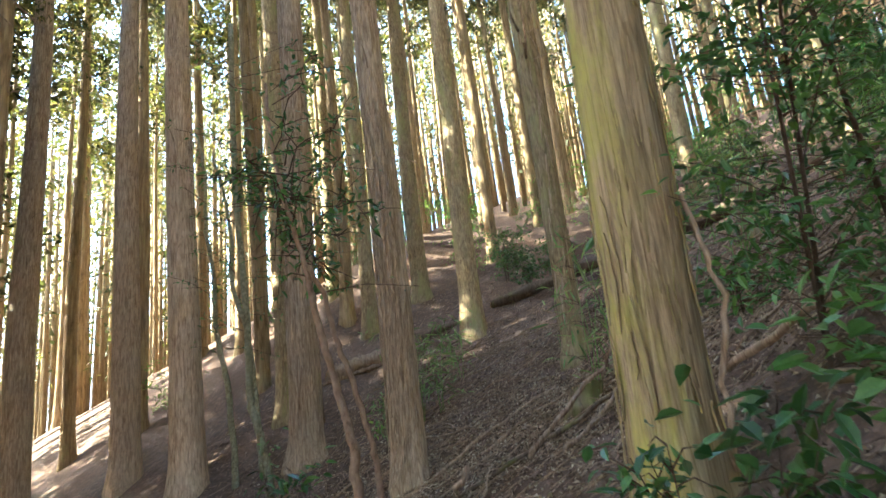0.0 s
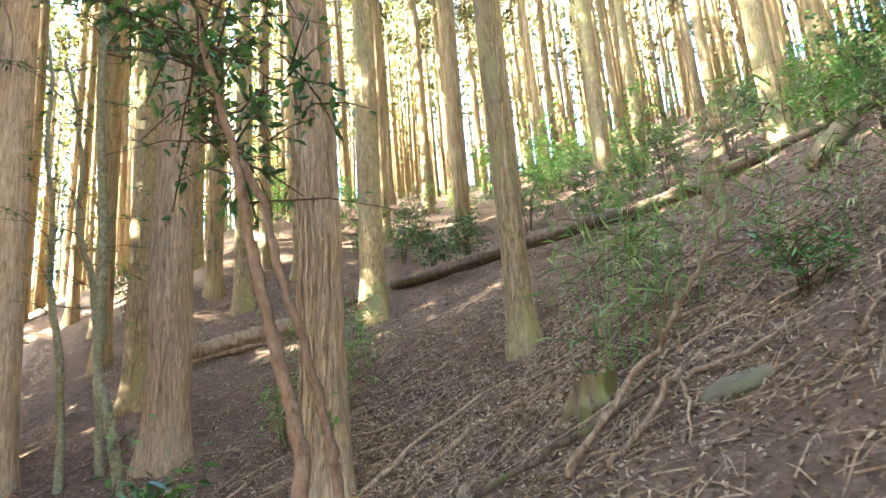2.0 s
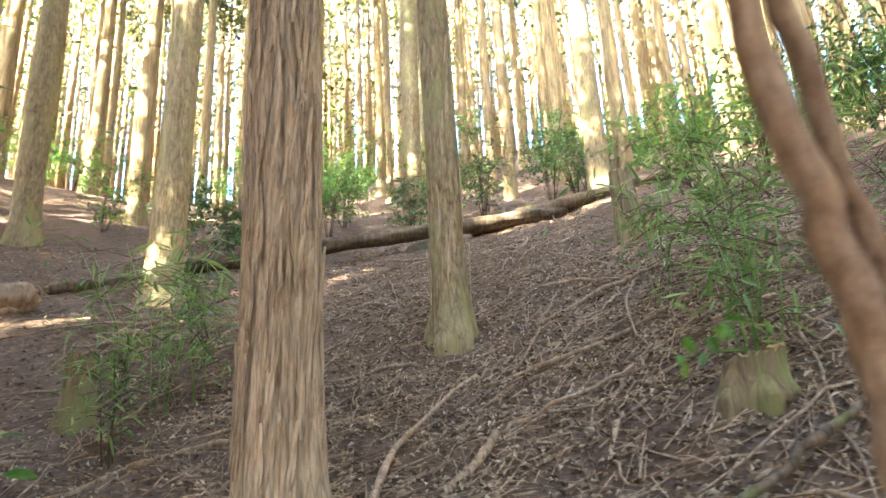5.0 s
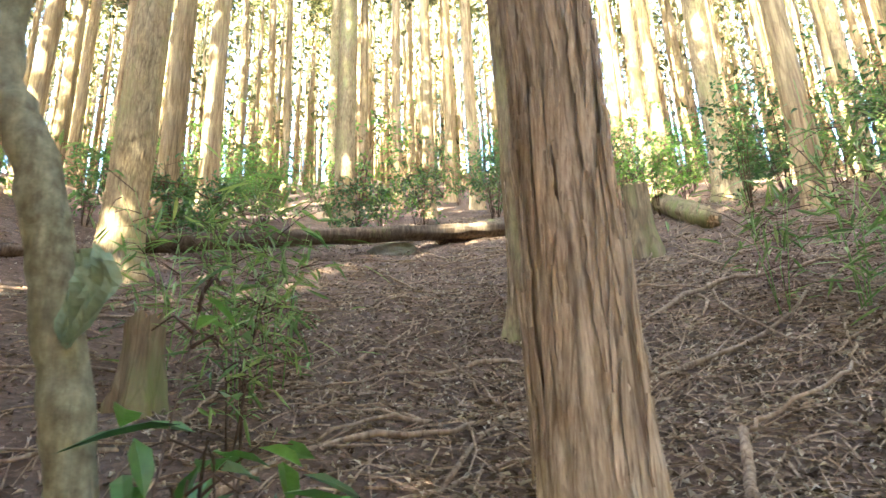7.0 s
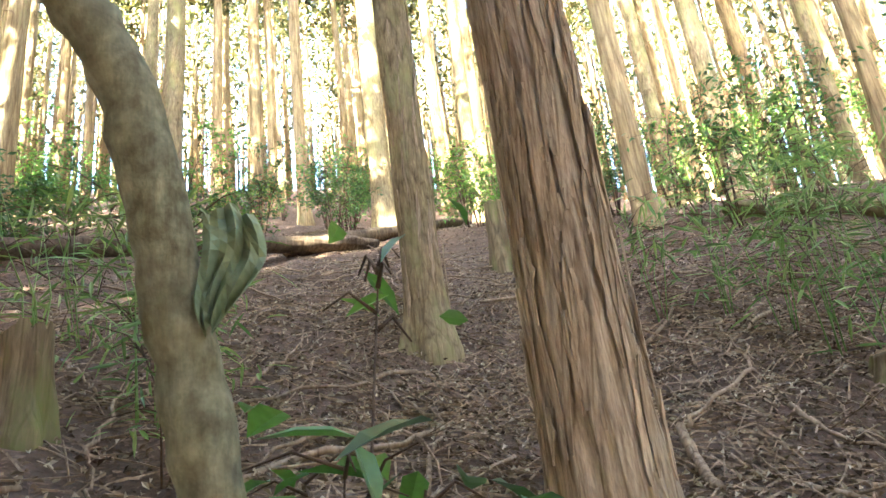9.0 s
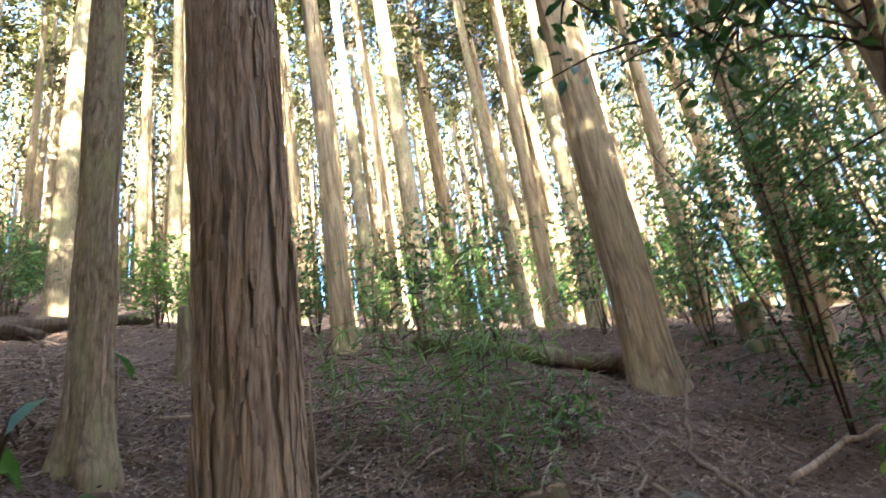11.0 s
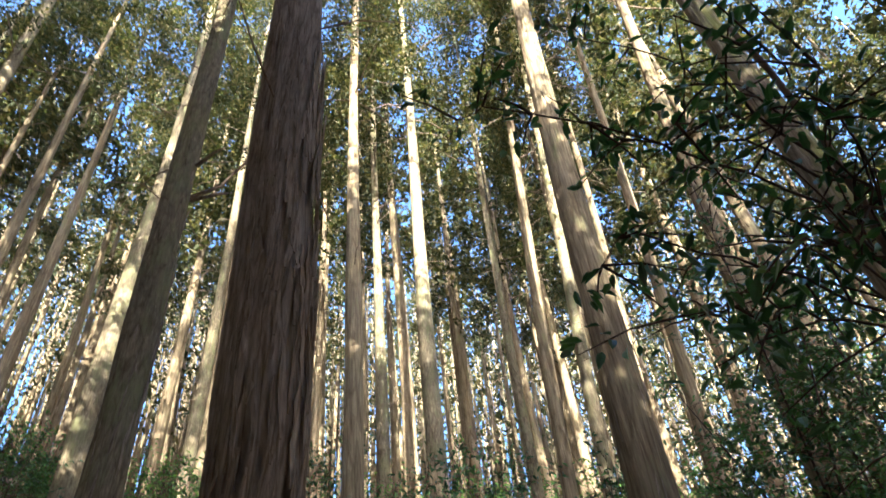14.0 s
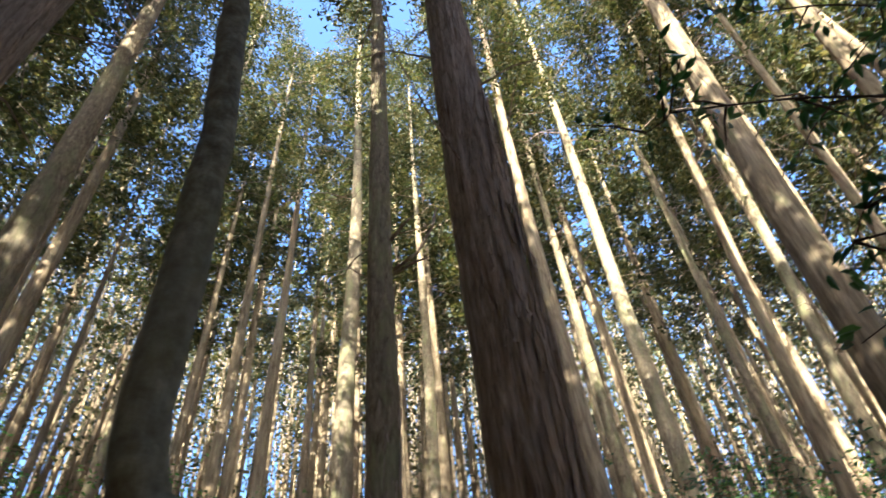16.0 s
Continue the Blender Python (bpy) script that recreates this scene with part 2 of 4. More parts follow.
def trunk_mesh(name, height, dia, material, seed, sides=14, rings=24, relief=0.0, lean=(0, 0), flare=0.35, sink=0.35, bend=0.04):
    """A tapered trunk with root flare; relief raises long vertical plates of bark."""
    rng = np.random.default_rng(seed)
    u = np.linspace(0, 1, rings)
    h = -sink + (height + sink) * u ** 1.5
    ang = np.linspace(0, 2 * np.pi, sides, endpoint=False)
    r0 = dia / 2
    taper = r0 * (1.02 - 0.9 * np.clip(h / height, 0, 1) ** 1.15)
    root = flare * r0 * np.exp(-np.clip(h + 0.05, 0, None) / 0.28)
    lobes = 1 + 0.45 * np.sin(ang * 3 + rng.uniform(0, 6)) + 0.3 * np.sin(ang * 5 + rng.uniform(0, 6))
    r = taper[None, :] + root[None, :] * lobes[:, None]
    r = r * (1 + 0.025 * hash_noise(rng, sides, rings, 4, 9, True))
    if relief:
        plates = hash_noise(rng, sides, rings, sides // 3, max(6, rings // 11), True)
        fine = hash_noise(rng, sides, rings, sides // 2, max(8, rings // 5), True)
        lift = np.tanh(4.0 * plates) + 0.6 * np.tanh(3 * fine)
        r = r + relief * lift
    cx = lean[0] * h + bend * np.sin(h * 0.35 + rng.uniform(0, 6)) * np.clip(h / 4, 0, 1)
    cy = lean[1] * h + bend * np.cos(h * 0.31 + rng.uniform(0, 6)) * np.clip(h / 4, 0, 1)
    x = cx[None, :] + r * np.cos(ang)[:, None]
    y = cy[None, :] + r * np.sin(ang)[:, None]
    z = np.broadcast_to(h[None, :], x.shape)
    verts = np.stack([x, y, z], -1).transpose(1, 0, 2).reshape(-1, 3)
    faces = []
    for k in range(rings - 1):
        for s in range(sides):
            t = (s + 1) % sides
            faces.append((k * sides + s, k * sides + t, (k + 1) * sides + t, (k + 1) * sides + s))
    faces.append(tuple((rings - 1) * sides + s for s in range(sides)))
    return mesh_from(name, verts, faces, material, True)


def tube_arrays(points, radii, sides=6):
    """Verts and faces of a bent, tapered stick through the points."""
    pts = np.asarray(points, float)
    n = len(pts)
    tang = np.gradient(pts, axis=0)
    tang /= np.linalg.norm(tang, axis=1, keepdims=True) + 1e-9
    ref = np.array([0.31, 0.17, 0.93]) if abs(tang[:, 2]).mean() < 0.8 else np.array([0.9, 0.3, 0.1])
    a = np.cross(tang, ref)
    a /= np.linalg.norm(a, axis=1, keepdims=True) + 1e-9
    b = np.cross(tang, a)
    ang = np.linspace(0, 2 * np.pi, sides, endpoint=False)
    ring = a[:, None, :] * np.cos(ang)[None, :, None] + b[:, None, :] * np.sin(ang)[None, :, None]
    verts = (pts[:, None, :] + ring * np.asarray(radii)[:, None, None]).reshape(-1, 3)
    faces = [(k * sides + s, k * sides + (s + 1) % sides, (k + 1) * sides + (s + 1) % sides, (k + 1) * sides + s) for k in range(n - 1) for s in range(sides)]
    faces += [tuple(range(sides - 1, -1, -1)), tuple((n - 1) * sides + s for s in range(sides))]
    return verts, faces


def join_arrays(pieces):
    verts, faces, base = [], [], 0
    for v, f in pieces:
        verts.append(v)
        faces += [tuple(i + base for i in q) for q in f]
        base += len(v)
    return np.concatenate(verts), faces


def wander(points, per=5, amount=0.02, seed=0):
    """Smooths a rough line and gives it small kinks."""
    rng = np.random.default_rng(seed)
    pts = np.asarray(points, float)
    u = np.linspace(0, len(pts) - 1, (len(pts) - 1) * per + 1)
    i = np.clip(np.floor(u).astype(int), 0, len(pts) - 2)
    f = u - i
    p = lambda k: pts[np.clip(k, 0, len(pts) - 1)]
    f = f[:, None]
    out = 0.5 * (2 * p(i) + (p(i + 1) - p(i - 1)) * f + (2 * p(i - 1) - 5 * p(i) + 4 * p(i + 1) - p(i + 2)) * f ** 2 + (3 * p(i) - p(i - 1) - 3 * p(i + 1) + p(i + 2)) * f ** 3)
    jit = rng.standard_normal(out.shape) * amount
    jit[0] = jit[-1] = 0
    return out + jit


def unit(v):
    return v / (np.linalg.norm(v, axis=-1, keepdims=True) + 1e-9)


def leaf_arrays(pos, along, up, length, width, fine=False, fold=0.22, droop=0.15, wedge=False):
    """Many leaves at once: each a folded blade, with a bent tip where fine, or a flat fan-shaped wedge."""
    pos, along = np.asarray(pos, float), unit(np.asarray(along, float))
    side = unit(np.cross(along, np.asarray(up, float)))
    nor = np.cross(side, along)
    L, W = np.asarray(length)[:, None], np.asarray(width)[:, None]
    if fine:
        prof = ((0.0, 0.0), (0.28, 0.42), (0.62, 0.40), (1.0, 0.0))
        mid = [pos + along * L * a - nor * L * droop * a * a for a, _ in prof]
        v = [mid[0], mid[1], mid[2], mid[3]]
        for a, w in prof[1:3]:
            for s in (1, -1):
                v.append(pos + along * L * a + side * W * w * s - nor * L * droop * a * a + nor * W * fold * w * 2)
        idx = ((0, 4, 1), (0, 1, 5), (1, 4, 6, 2), (1, 2, 7, 5), (2, 6, 3), (2, 3, 7))
    elif wedge:
        v = [pos, pos + along * L * 0.85 + side * W * 0.55, pos + along * L - side * W * 0.45]
        idx = ((0, 1, 2),)
    else:
        v = [pos, pos + along * L * 0.45 + side * W * 0.5 + nor * W * fold, pos + along * L - nor * L * droop, pos + along * L * 0.45 - side * W * 0.5 + nor * W * fold]
        idx = ((0, 1, 2), (0, 2, 3))
    k = len(v)
    verts = np.stack(v, 1).reshape(-1, 3)
    base = np.arange(len(pos)) * k
    faces = [tuple(int(b) + j for j in q) for b in base for q in idx]
    return verts, faces


# ---- the hillside ----
def graded(lo, hi, near_lo, near_hi, step, grow):
    out = list(np.arange(near_lo, near_hi + step / 2, step))
    s = step
    while out[-1] < hi:
        s *= grow
        out.append(out[-1] + s)
    s = step
    while out[0] > lo:
        s *= grow
        out.insert(0, out[0] - s)
    return np.array(out)


def bumpy(x, y):
    """Small humps and hollows of the forest floor."""
    return (0.035 * np.sin(2.1 * x + 0.7 * y) * np.sin(1.7 * y - 0.4 * x) + 0.022 * np.sin(5.3 * x + 1.1) * np.sin(4.7 * y + 0.6 * x)
            + 0.012 * np.sin(11.3 * x - 3.0 * y) * np.sin(9.7 * y + 2.0 * x))


def floor_z(x, y):
    return ground_z(x, y) + bumpy(x, y)


gx = graded(-900, 900, -7, 11, 0.11, 1.13)
gy = graded(-900, 900, -8, 13, 0.11, 1.13)
GX, GY = np.meshgrid(gx, gy, indexing="ij")
far = np.hypot(GX, GY)
rng = np.random.default_rng(5)
GZ = floor_z(GX, GY)
limit = 60.0
scale_in = np.minimum(1, limit / np.maximum(far, 1e-6))
GZ = np.where(far > limit, ground_z(GX * scale_in, GY * scale_in), GZ)
GZ = GZ + rng.normal(0, 0.008, GX.shape) * (far < 16)
ny = len(gy)
gverts = np.stack([GX, GY, GZ], -1).reshape(-1, 3)
gfaces = [(i * ny + j, (i + 1) * ny + j, (i + 1) * ny + j + 1, i * ny + j + 1) for i in range(len(gx) - 1) for j in range(ny - 1)]
ground = new("ground", mesh_from("ground", gverts, gfaces, M_SOIL, True))
tagged(ground, "steep brown forest floor of soil, needles and litter", "ground", "", "structure")


# ---- cypress trees ----
def crown_mesh(name, seed, start, height, spread=1.9, limbs=58, tufts=4, sprays=14, leaf=1.08):
    """Sprays of scale leaves in loose tufts along drooping limbs."""
    rng = np.random.default_rng(seed)
    pos, along, up, ln, wd = [], [], [], [], []
    for k in range(limbs):
        z0 = start + (height - start) * (k / limbs) ** 0.85
        reach = spread * (1 - 0.62 * ((z0 - start) / (height - start)) ** 1.4) * rng.uniform(0.6, 1.15)
        a = rng.uniform(0, 2 * math.pi)
        out = np.array([math.cos(a), math.sin(a), 0])
        for _ in range(tufts):
            f = rng.uniform(0.2, 1.0) ** 0.7
            c = out * reach * f + np.array([0, 0, z0 + reach * (0.25 * f - 0.35 * f * f)]) + rng.normal(0, 0.14, 3)
            lie = out * 0.6 + rng.normal(0, 0.5, 3)
            for _ in range(sprays):
                pos.append(c + rng.normal(0, 0.17, 3))
                d = lie + rng.normal(0, 0.5, 3)
                d[2] -= 0.25
                along.append(d)
                up.append(rng.normal(0, 0.6, 3) + np.array([0, 0, 1]))
                ln.append(leaf * rng.uniform(0.14, 0.33))
                wd.append(leaf * rng.uniform(0.075, 0.16))
    v, f = leaf_arrays(pos, along, up, ln, wd, wedge=True)
    return mesh_from(name, v, f, M_NEEDLE)


def limb_mesh(name, seed, start, height, spread=1.7, limbs=42, low=3.2):
    """Live limbs within the crown and dead, bare stubs under it."""
    rng = np.random.default_rng(seed)
    pieces = []
    for k in range(limbs):
        dead = k % 5 < 3
        z0 = rng.uniform(low, start) if dead else rng.uniform(start - 1.0, height - 1)
        reach = rng.uniform(0.12, 1.0) if dead else spread * rng.uniform(0.5, 0.9)
        a = rng.uniform(0, 2 * math.pi)
        out = np.array([math.cos(a), math.sin(a), 0])
        pts = [np.array([0, 0, z0]), out * reach * 0.5 + [0, 0, z0 + reach * rng.uniform(0.0, 0.3)], out * reach + [0, 0, z0 + reach * rng.uniform(-0.3, 0.4)]]
        r = rng.uniform(0.006, 0.012) if dead else 0.02
        pieces.append(tube_arrays(pts, [r, r * 0.7, r * 0.3], 4))
    v, f = join_arrays(pieces)
    return mesh_from(name, v, f, M_DEADWOOD)


CROWN_MESHES = [crown_mesh("crown", 100 + k, 9.4 + 0.8 * k, 23.5 + 0.5 * k) for k in range(5)]
FINE_CROWNS = [crown_mesh("crown", 120 + k, 10.2 + 0.8 * k, 23.5 + 0.5 * k, 1.85, 60, 6, 26, 0.54) for k in range(5)]
BARE_LIMBS = [limb_mesh("limbs", 200 + k, 9.4 + 0.8 * k, 23.5 + 0.5 * k) for k in range(5)]


DENSE = [crown_mesh("crown", 140 + k, 5.5, 22.0, 2.1, 66, 5, 15) for k in range(2)]


def bark_strip_mesh(seed, material):
    """One long loose strip of bark, curling off at its lower end."""
    rng = np.random.default_rng(seed)
    n = 7
    L, w = rng.uniform(0.12, 0.6), rng.uniform(0.006, 0.017)
    verts, faces = [], []
    for k in range(n):
        t = k / (n - 1)
        half = w * (0.08 + 0.92 * math.sin(math.pi * (0.04 + 0.92 * t)) ** 0.7) * rng.uniform(0.7, 1.2)
        sway = rng.normal(0, 0.004)
        off = 0.002 + 0.008 * (1 - t) ** 4 + 0.003 * t ** 6
        for s in (-1, 1):
            verts.append((off + 0.002, s * half + sway, L * t))
            verts.append((off - 0.006, s * half * 0.9 + sway, L * t))
    for k in range(n - 1):
        a, b = 4 * k, 4 * k + 4
        faces += [(a, a + 2, b + 2, b), (a + 3, a + 1, b + 1, b + 3), (a + 1, a, b, b + 1), (a + 2, a + 3, b + 3, b + 2)]
    faces += [(0, 1, 3, 2), (4 * n - 4, 4 * n - 2, 4 * n - 1, 4 * n - 3)]
    return mesh_from("bark_strip", verts, faces, material)


STRIPS = [bark_strip_mesh(k, M_BARK) for k in range(10)]
MOSS_STRIPS = [bark_strip_mesh(k + 20, M_BARK_SUNNY_MOSS) for k in range(10)]


def near_tree(x, y, dia, bark, seed, lean=(0, 0), height=25.0, sides=84, rings=230, relief=0.005, strips=0, strip_face=0.0, label="", flare=0.35):
    z = float(ground_z(x, y))
    t = thing("cypress_tree", x, y, z, label, "tree", "cypress trees of the plantation")
    part("trunk", trunk_mesh("trunk", height, dia, bark, seed, sides, rings, relief, lean, flare), t)
    k = seed % 5
    for nm, me in (("crown", FINE_CROWNS[k]), ("branchwork", BARE_LIMBS[k])):
        c = tagged(part(nm, me, t), kind="stuff")
        c.location = (lean[0] * 10, lean[1] * 10, 0)
        c.rotation_euler = (0, 0, seed * 1.3)
    rng = np.random.default_rng(seed + 900)
    for i in range(strips):
        h = rng.uniform(0.15, 4.2)
        a = strip_face + rng.uniform(-1.9, 1.9)
        r = dia / 2 * (1.02 - 0.9 * (h / height) ** 1.15) + 0.3 * dia / 2 * math.exp(-h / 0.28)
        s = part("bark_strip", (MOSS_STRIPS if bark is M_BARK_SUNNY_MOSS else STRIPS)[i % 10], t)
        s.location = (lean[0] * h + r * math.cos(a), lean[1] * h + r * math.sin(a), h)
        s.rotation_euler = (rng.normal(0, 0.05), rng.normal(0.0, 0.02), a)
    return t


L_RED = "tall cypress with reddish brown bark peeling in strips"
L_GREY = "slim straight cypress with greyish brown knotty bark"
L_MOSS = "thick cypress with yellow-green mossy furrowed bark"
L_FAR = "tall straight plantation cypress with bare brown trunk"
near_tree(0.10, 0.09, 0.35, M_BARK, 1, (-0.004, 0.006), strips=280, strip_face=math.radians(215), label=L_RED, rings=320, sides=120, relief=0.007)
knotty = near_tree(1.86, 1.92, 0.275, M_BARK_GREY, 2, (0.0, 0.012), strips=60, strip_face=math.radians(230), label=L_GREY, flare=0.6)
for k, pts in enumerate((((0.0, -0.10, 4.3), (0.05, -0.35, 4.45), (0.06, -0.55, 4.75), (0.05, -0.62, 5.0)), ((0.0, -0.10, 4.25), (0.02, -0.35, 4.3), (0.0, -0.5, 4.25)), ((-0.05, -0.1, 4.7), (-0.1, -0.3, 4.8), (-0.1, -0.42, 4.85)))):
    v, f = tube_arrays(pts, np.linspace(0.022, 0.008, len(pts)), 6)
    part("dead_branch", mesh_from("dead_branch", v, f, M_DEADWOOD, True), knotty, "pale bare dead branch")
near_tree(2.50, -3.90, 0.37, M_BARK_SUNNY_MOSS, 3, (0.035, -0.01), relief=0.0035, strips=110, strip_face=math.radians(250), label=L_MOSS)
near_tree(5.05, -1.98, 0.49, M_BARK_FAR, 4, (-0.005, -0.028), flare=0.2, strips=60, strip_face=math.radians(170), label="large cypress with sunlit orange-brown bark on the slope")
near_tree(-0.08, 5.4, 0.40, M_BARK_GREY, 5, (0.004, 0.0), label=L_GREY, sides=56, rings=140)
near_tree(-1.95, 2.08, 0.46, M_BARK, 6, (0.006, 0.003), strips=40, strip_face=math.radians(290), label=L_RED)
near_tree(-3.95, 2.3, 0.50, M_BARK, 7, (-0.012, -0.008), label=L_RED, sides=56, rings=140)
near_tree(-3.1, 3.95, 0.44, M_BARK_GREY, 8, (0.0, 0.0), label=L_GREY, sides=48, rings=120)
near_tree(-6.6, 4.3, 0.52, M_BARK, 9, label=L_RED, sides=40, rings=100)
near_tree(-8.9, 4.2, 0.58, M_BARK, 10, label=L_RED, sides=40, rings=100)
MID = ((-2.75, 7.3, .40), (-3.6, 8.2, .37), (-1.95, 8.9, .48), (-2.95, 9.7, .33), (-4.9, 10.6, .42), (1.55, 9.6, .42), (4.75, 9.2, .46), (2.94, 11.5, .48),
       (6.9, 13.3, .38), (8.0, 10.6, .36), (8.2, 3.4, .46), (6.35, 1.5, .35), (7.3, 6.4, .48), (9.3, 7.9, .42), (11.2, 6.6, .37), (8.3, -1.3, .28),
       (8.0, -1.85, .27), (7.8, -3.3, .27), (7.9, .55, .36), (5.45, -3.75, .36), (9.9, 1.9, .30), (-11.5, 8.4, .42), (10.4, -.9, .26), (10.8, -3.1, .27))
for k, (x, y, d) in enumerate(MID):
    lean = (-0.006, -0.05) if y < -1 else (0.004, 0.0)
    near_tree(x, y, d * 0.87, M_BARK_FAR if k % 2 else M_BARK_GREY, 20 + k, lean, sides=28, rings=70, relief=0.004, label=L_FAR)

# the rest of the plantation, row upon row up and down the slope
KINDS = []
for k in range(6):
    t = thing("cypress_tree", 0, 0, 0, L_FAR, "tree", "cypress trees of the plantation")
    part("trunk", trunk_mesh("trunk", 24 + 0.4 * k, 0.27 + 0.02 * k, M_BARK_FAR, 300 + k, 12, 22, 0.0, (0.006 * (k - 2.5), 0.004 * (k % 3 - 1))), t)
    tagged(part("crown", CROWN_MESHES[k % 5], t), kind="stuff").rotation_euler = (0, 0, k * 1.1)
    tagged(part("branchwork", BARE_LIMBS[k % 5], t), kind="stuff").rotation_euler = (0, 0, k * 1.7)
    KINDS.append(t)
placed = [(0.1, 0.09), (1.86, 1.92), (2.5, -3.9), (5.05, -1.98), (-0.25, 5.5), (-1.95, 2.08), (-3.95, 2.3), (-3.1, 3.95), (-6.6, 4.3), (-8.9, 4.2)] + [(a, b) for a, b, _ in MID]
rng = np.random.default_rng(77)
spots = []
# unseen leafy rows added just below the walk, which keep its ground in shade
SHADE_TREES = []
for k in range(2):
    t = thing("cypress_tree", 0, 0, 0, "unseen leafy cypress added to shade the walk", "tree", "cypress trees of the plantation")
    part("trunk", trunk_mesh("trunk", 23.0, 0.3, M_BARK_FAR, 340 + k, 12, 22), t)
    tagged(part("crown", DENSE[k], t), kind="stuff")
    SHADE_TREES.append(t)
k = 0
for x in np.arange(-17.0, -5.0, 1.75):
    for y in np.arange(-9.0, 6.0 if x < -10.5 else 1.2, 1.75):
        x1, y1 = x + rng.uniform(-0.5, 0.5), y + rng.uniform(-0.5, 0.5)
        if y1 > -0.3 and x1 > -9 or rng.random() < 0.12:
            continue
        placed.append((x1, y1))
        m = Matrix.Translation((x1, y1, float(ground_z(x1, y1)))) @ Matrix.Rotation(rng.uniform(0, 6.28), 4, "Z")
        if k < 2:
            SHADE_TREES[k].matrix_basis = m
        else:
            copy_thing(SHADE_TREES[k % 2], m)
        k += 1
# of these, the rows behind the walk are unseen and added for shade
for _ in range(14000):
    r, a = 46 * math.sqrt(rng.random()), rng.uniform(0, 2 * math.pi)
    x, y = 1.5 + r * math.cos(a), 1.0 + r * math.sin(a)
    # the open ground that the walk looks across, and the walk itself
    if -4.5 < x < 8.5 and -8.5 < y < 9.0 or (x - 5) ** 2 + (y - 4) ** 2 < 36:
        continue
    gap = 2.1
    if len(spots) > 620:
        break
    if any((x - p) ** 2 + (y - q) ** 2 < gap * gap for p, q in placed):
        continue
    placed.append((x, y))
    spots.append((r, x, y))
# far up the slope the rows close up
for _ in range(12000):
    r, a = math.sqrt(rng.uniform(30 ** 2, 64 ** 2)), rng.uniform(-0.75, 2.85)
    x, y = 1.5 + r * math.cos(a), 1.0 + r * math.sin(a)
    if len(spots) > 1500:
        break
    if any((x - p) ** 2 + (y - q) ** 2 < 1.7 ** 2 for p, q in placed):
        continue
    placed.append((x, y))
    spots.append((r, x, y))
spots.sort()
for k, (r, x, y) in enumerate(spots[:205]):
    s = rng.uniform(0.85, 1.15)
    m = Matrix.Translation((x, y, float(ground_z(x, y)))) @ Matrix.Rotation(rng.uniform(0, 6.28), 4, "Z") @ Matrix.Diagonal((s, s, rng.uniform(0.9, 1.12), 1))
    if k < 6:
        KINDS[k].matrix_basis = pose(x, y, float(ground_z(x, y)))
    else:
        copy_thing(KINDS[k % 6], m)
# past those nobody could count them: far trunks and far foliage, one stuff each
pieces, pos = [], []
for r, x, y in spots[205:]:
    z = float(ground_z(x, y))
    d = rng.uniform(0.13, 0.18)
    lx, ly = rng.normal(0, 0.25, 2)
    pieces.append(tube_arrays([(x, y, z - 0.3), (x + lx * 0.4, y + ly * 0.4, z + 8), (x + lx, y + ly, z + 22)], [d, d * 0.75, 0.02], 6))
    n = 230
    h = 1.5 + 21.0 * rng.random(n) ** 0.62
    a = rng.uniform(0, 6.283, n)
    q = rng.uniform(0.2, 1.9, n) * (1 - 0.6 * (h / 22.5) ** 2)
    pos.append(np.stack([x + np.cos(a) * q, y + np.sin(a) * q, z + h], -1))
v, f = join_arrays(pieces)
tagged(new("far_trunks", mesh_from("far_trunks", v, f, M_BARK_FAR, True)), "dense far rows of bare cypress trunks", "woods", "", "stuff")
pos = np.concatenate(pos)
n = len(pos)
v, f = leaf_arrays(pos, rng.normal(0, 1, (n, 3)), rng.normal(0, 0.6, (n, 3)) + (0, 0, 1), rng.uniform(0.24, 0.58, n), rng.uniform(0.13, 0.30, n), wedge=True)
tagged(new("far_foliage", mesh_from("far_foliage", v, f, M_NEEDLE)), "dense far cypress foliage above the trunks", "woods", "", "stuff")


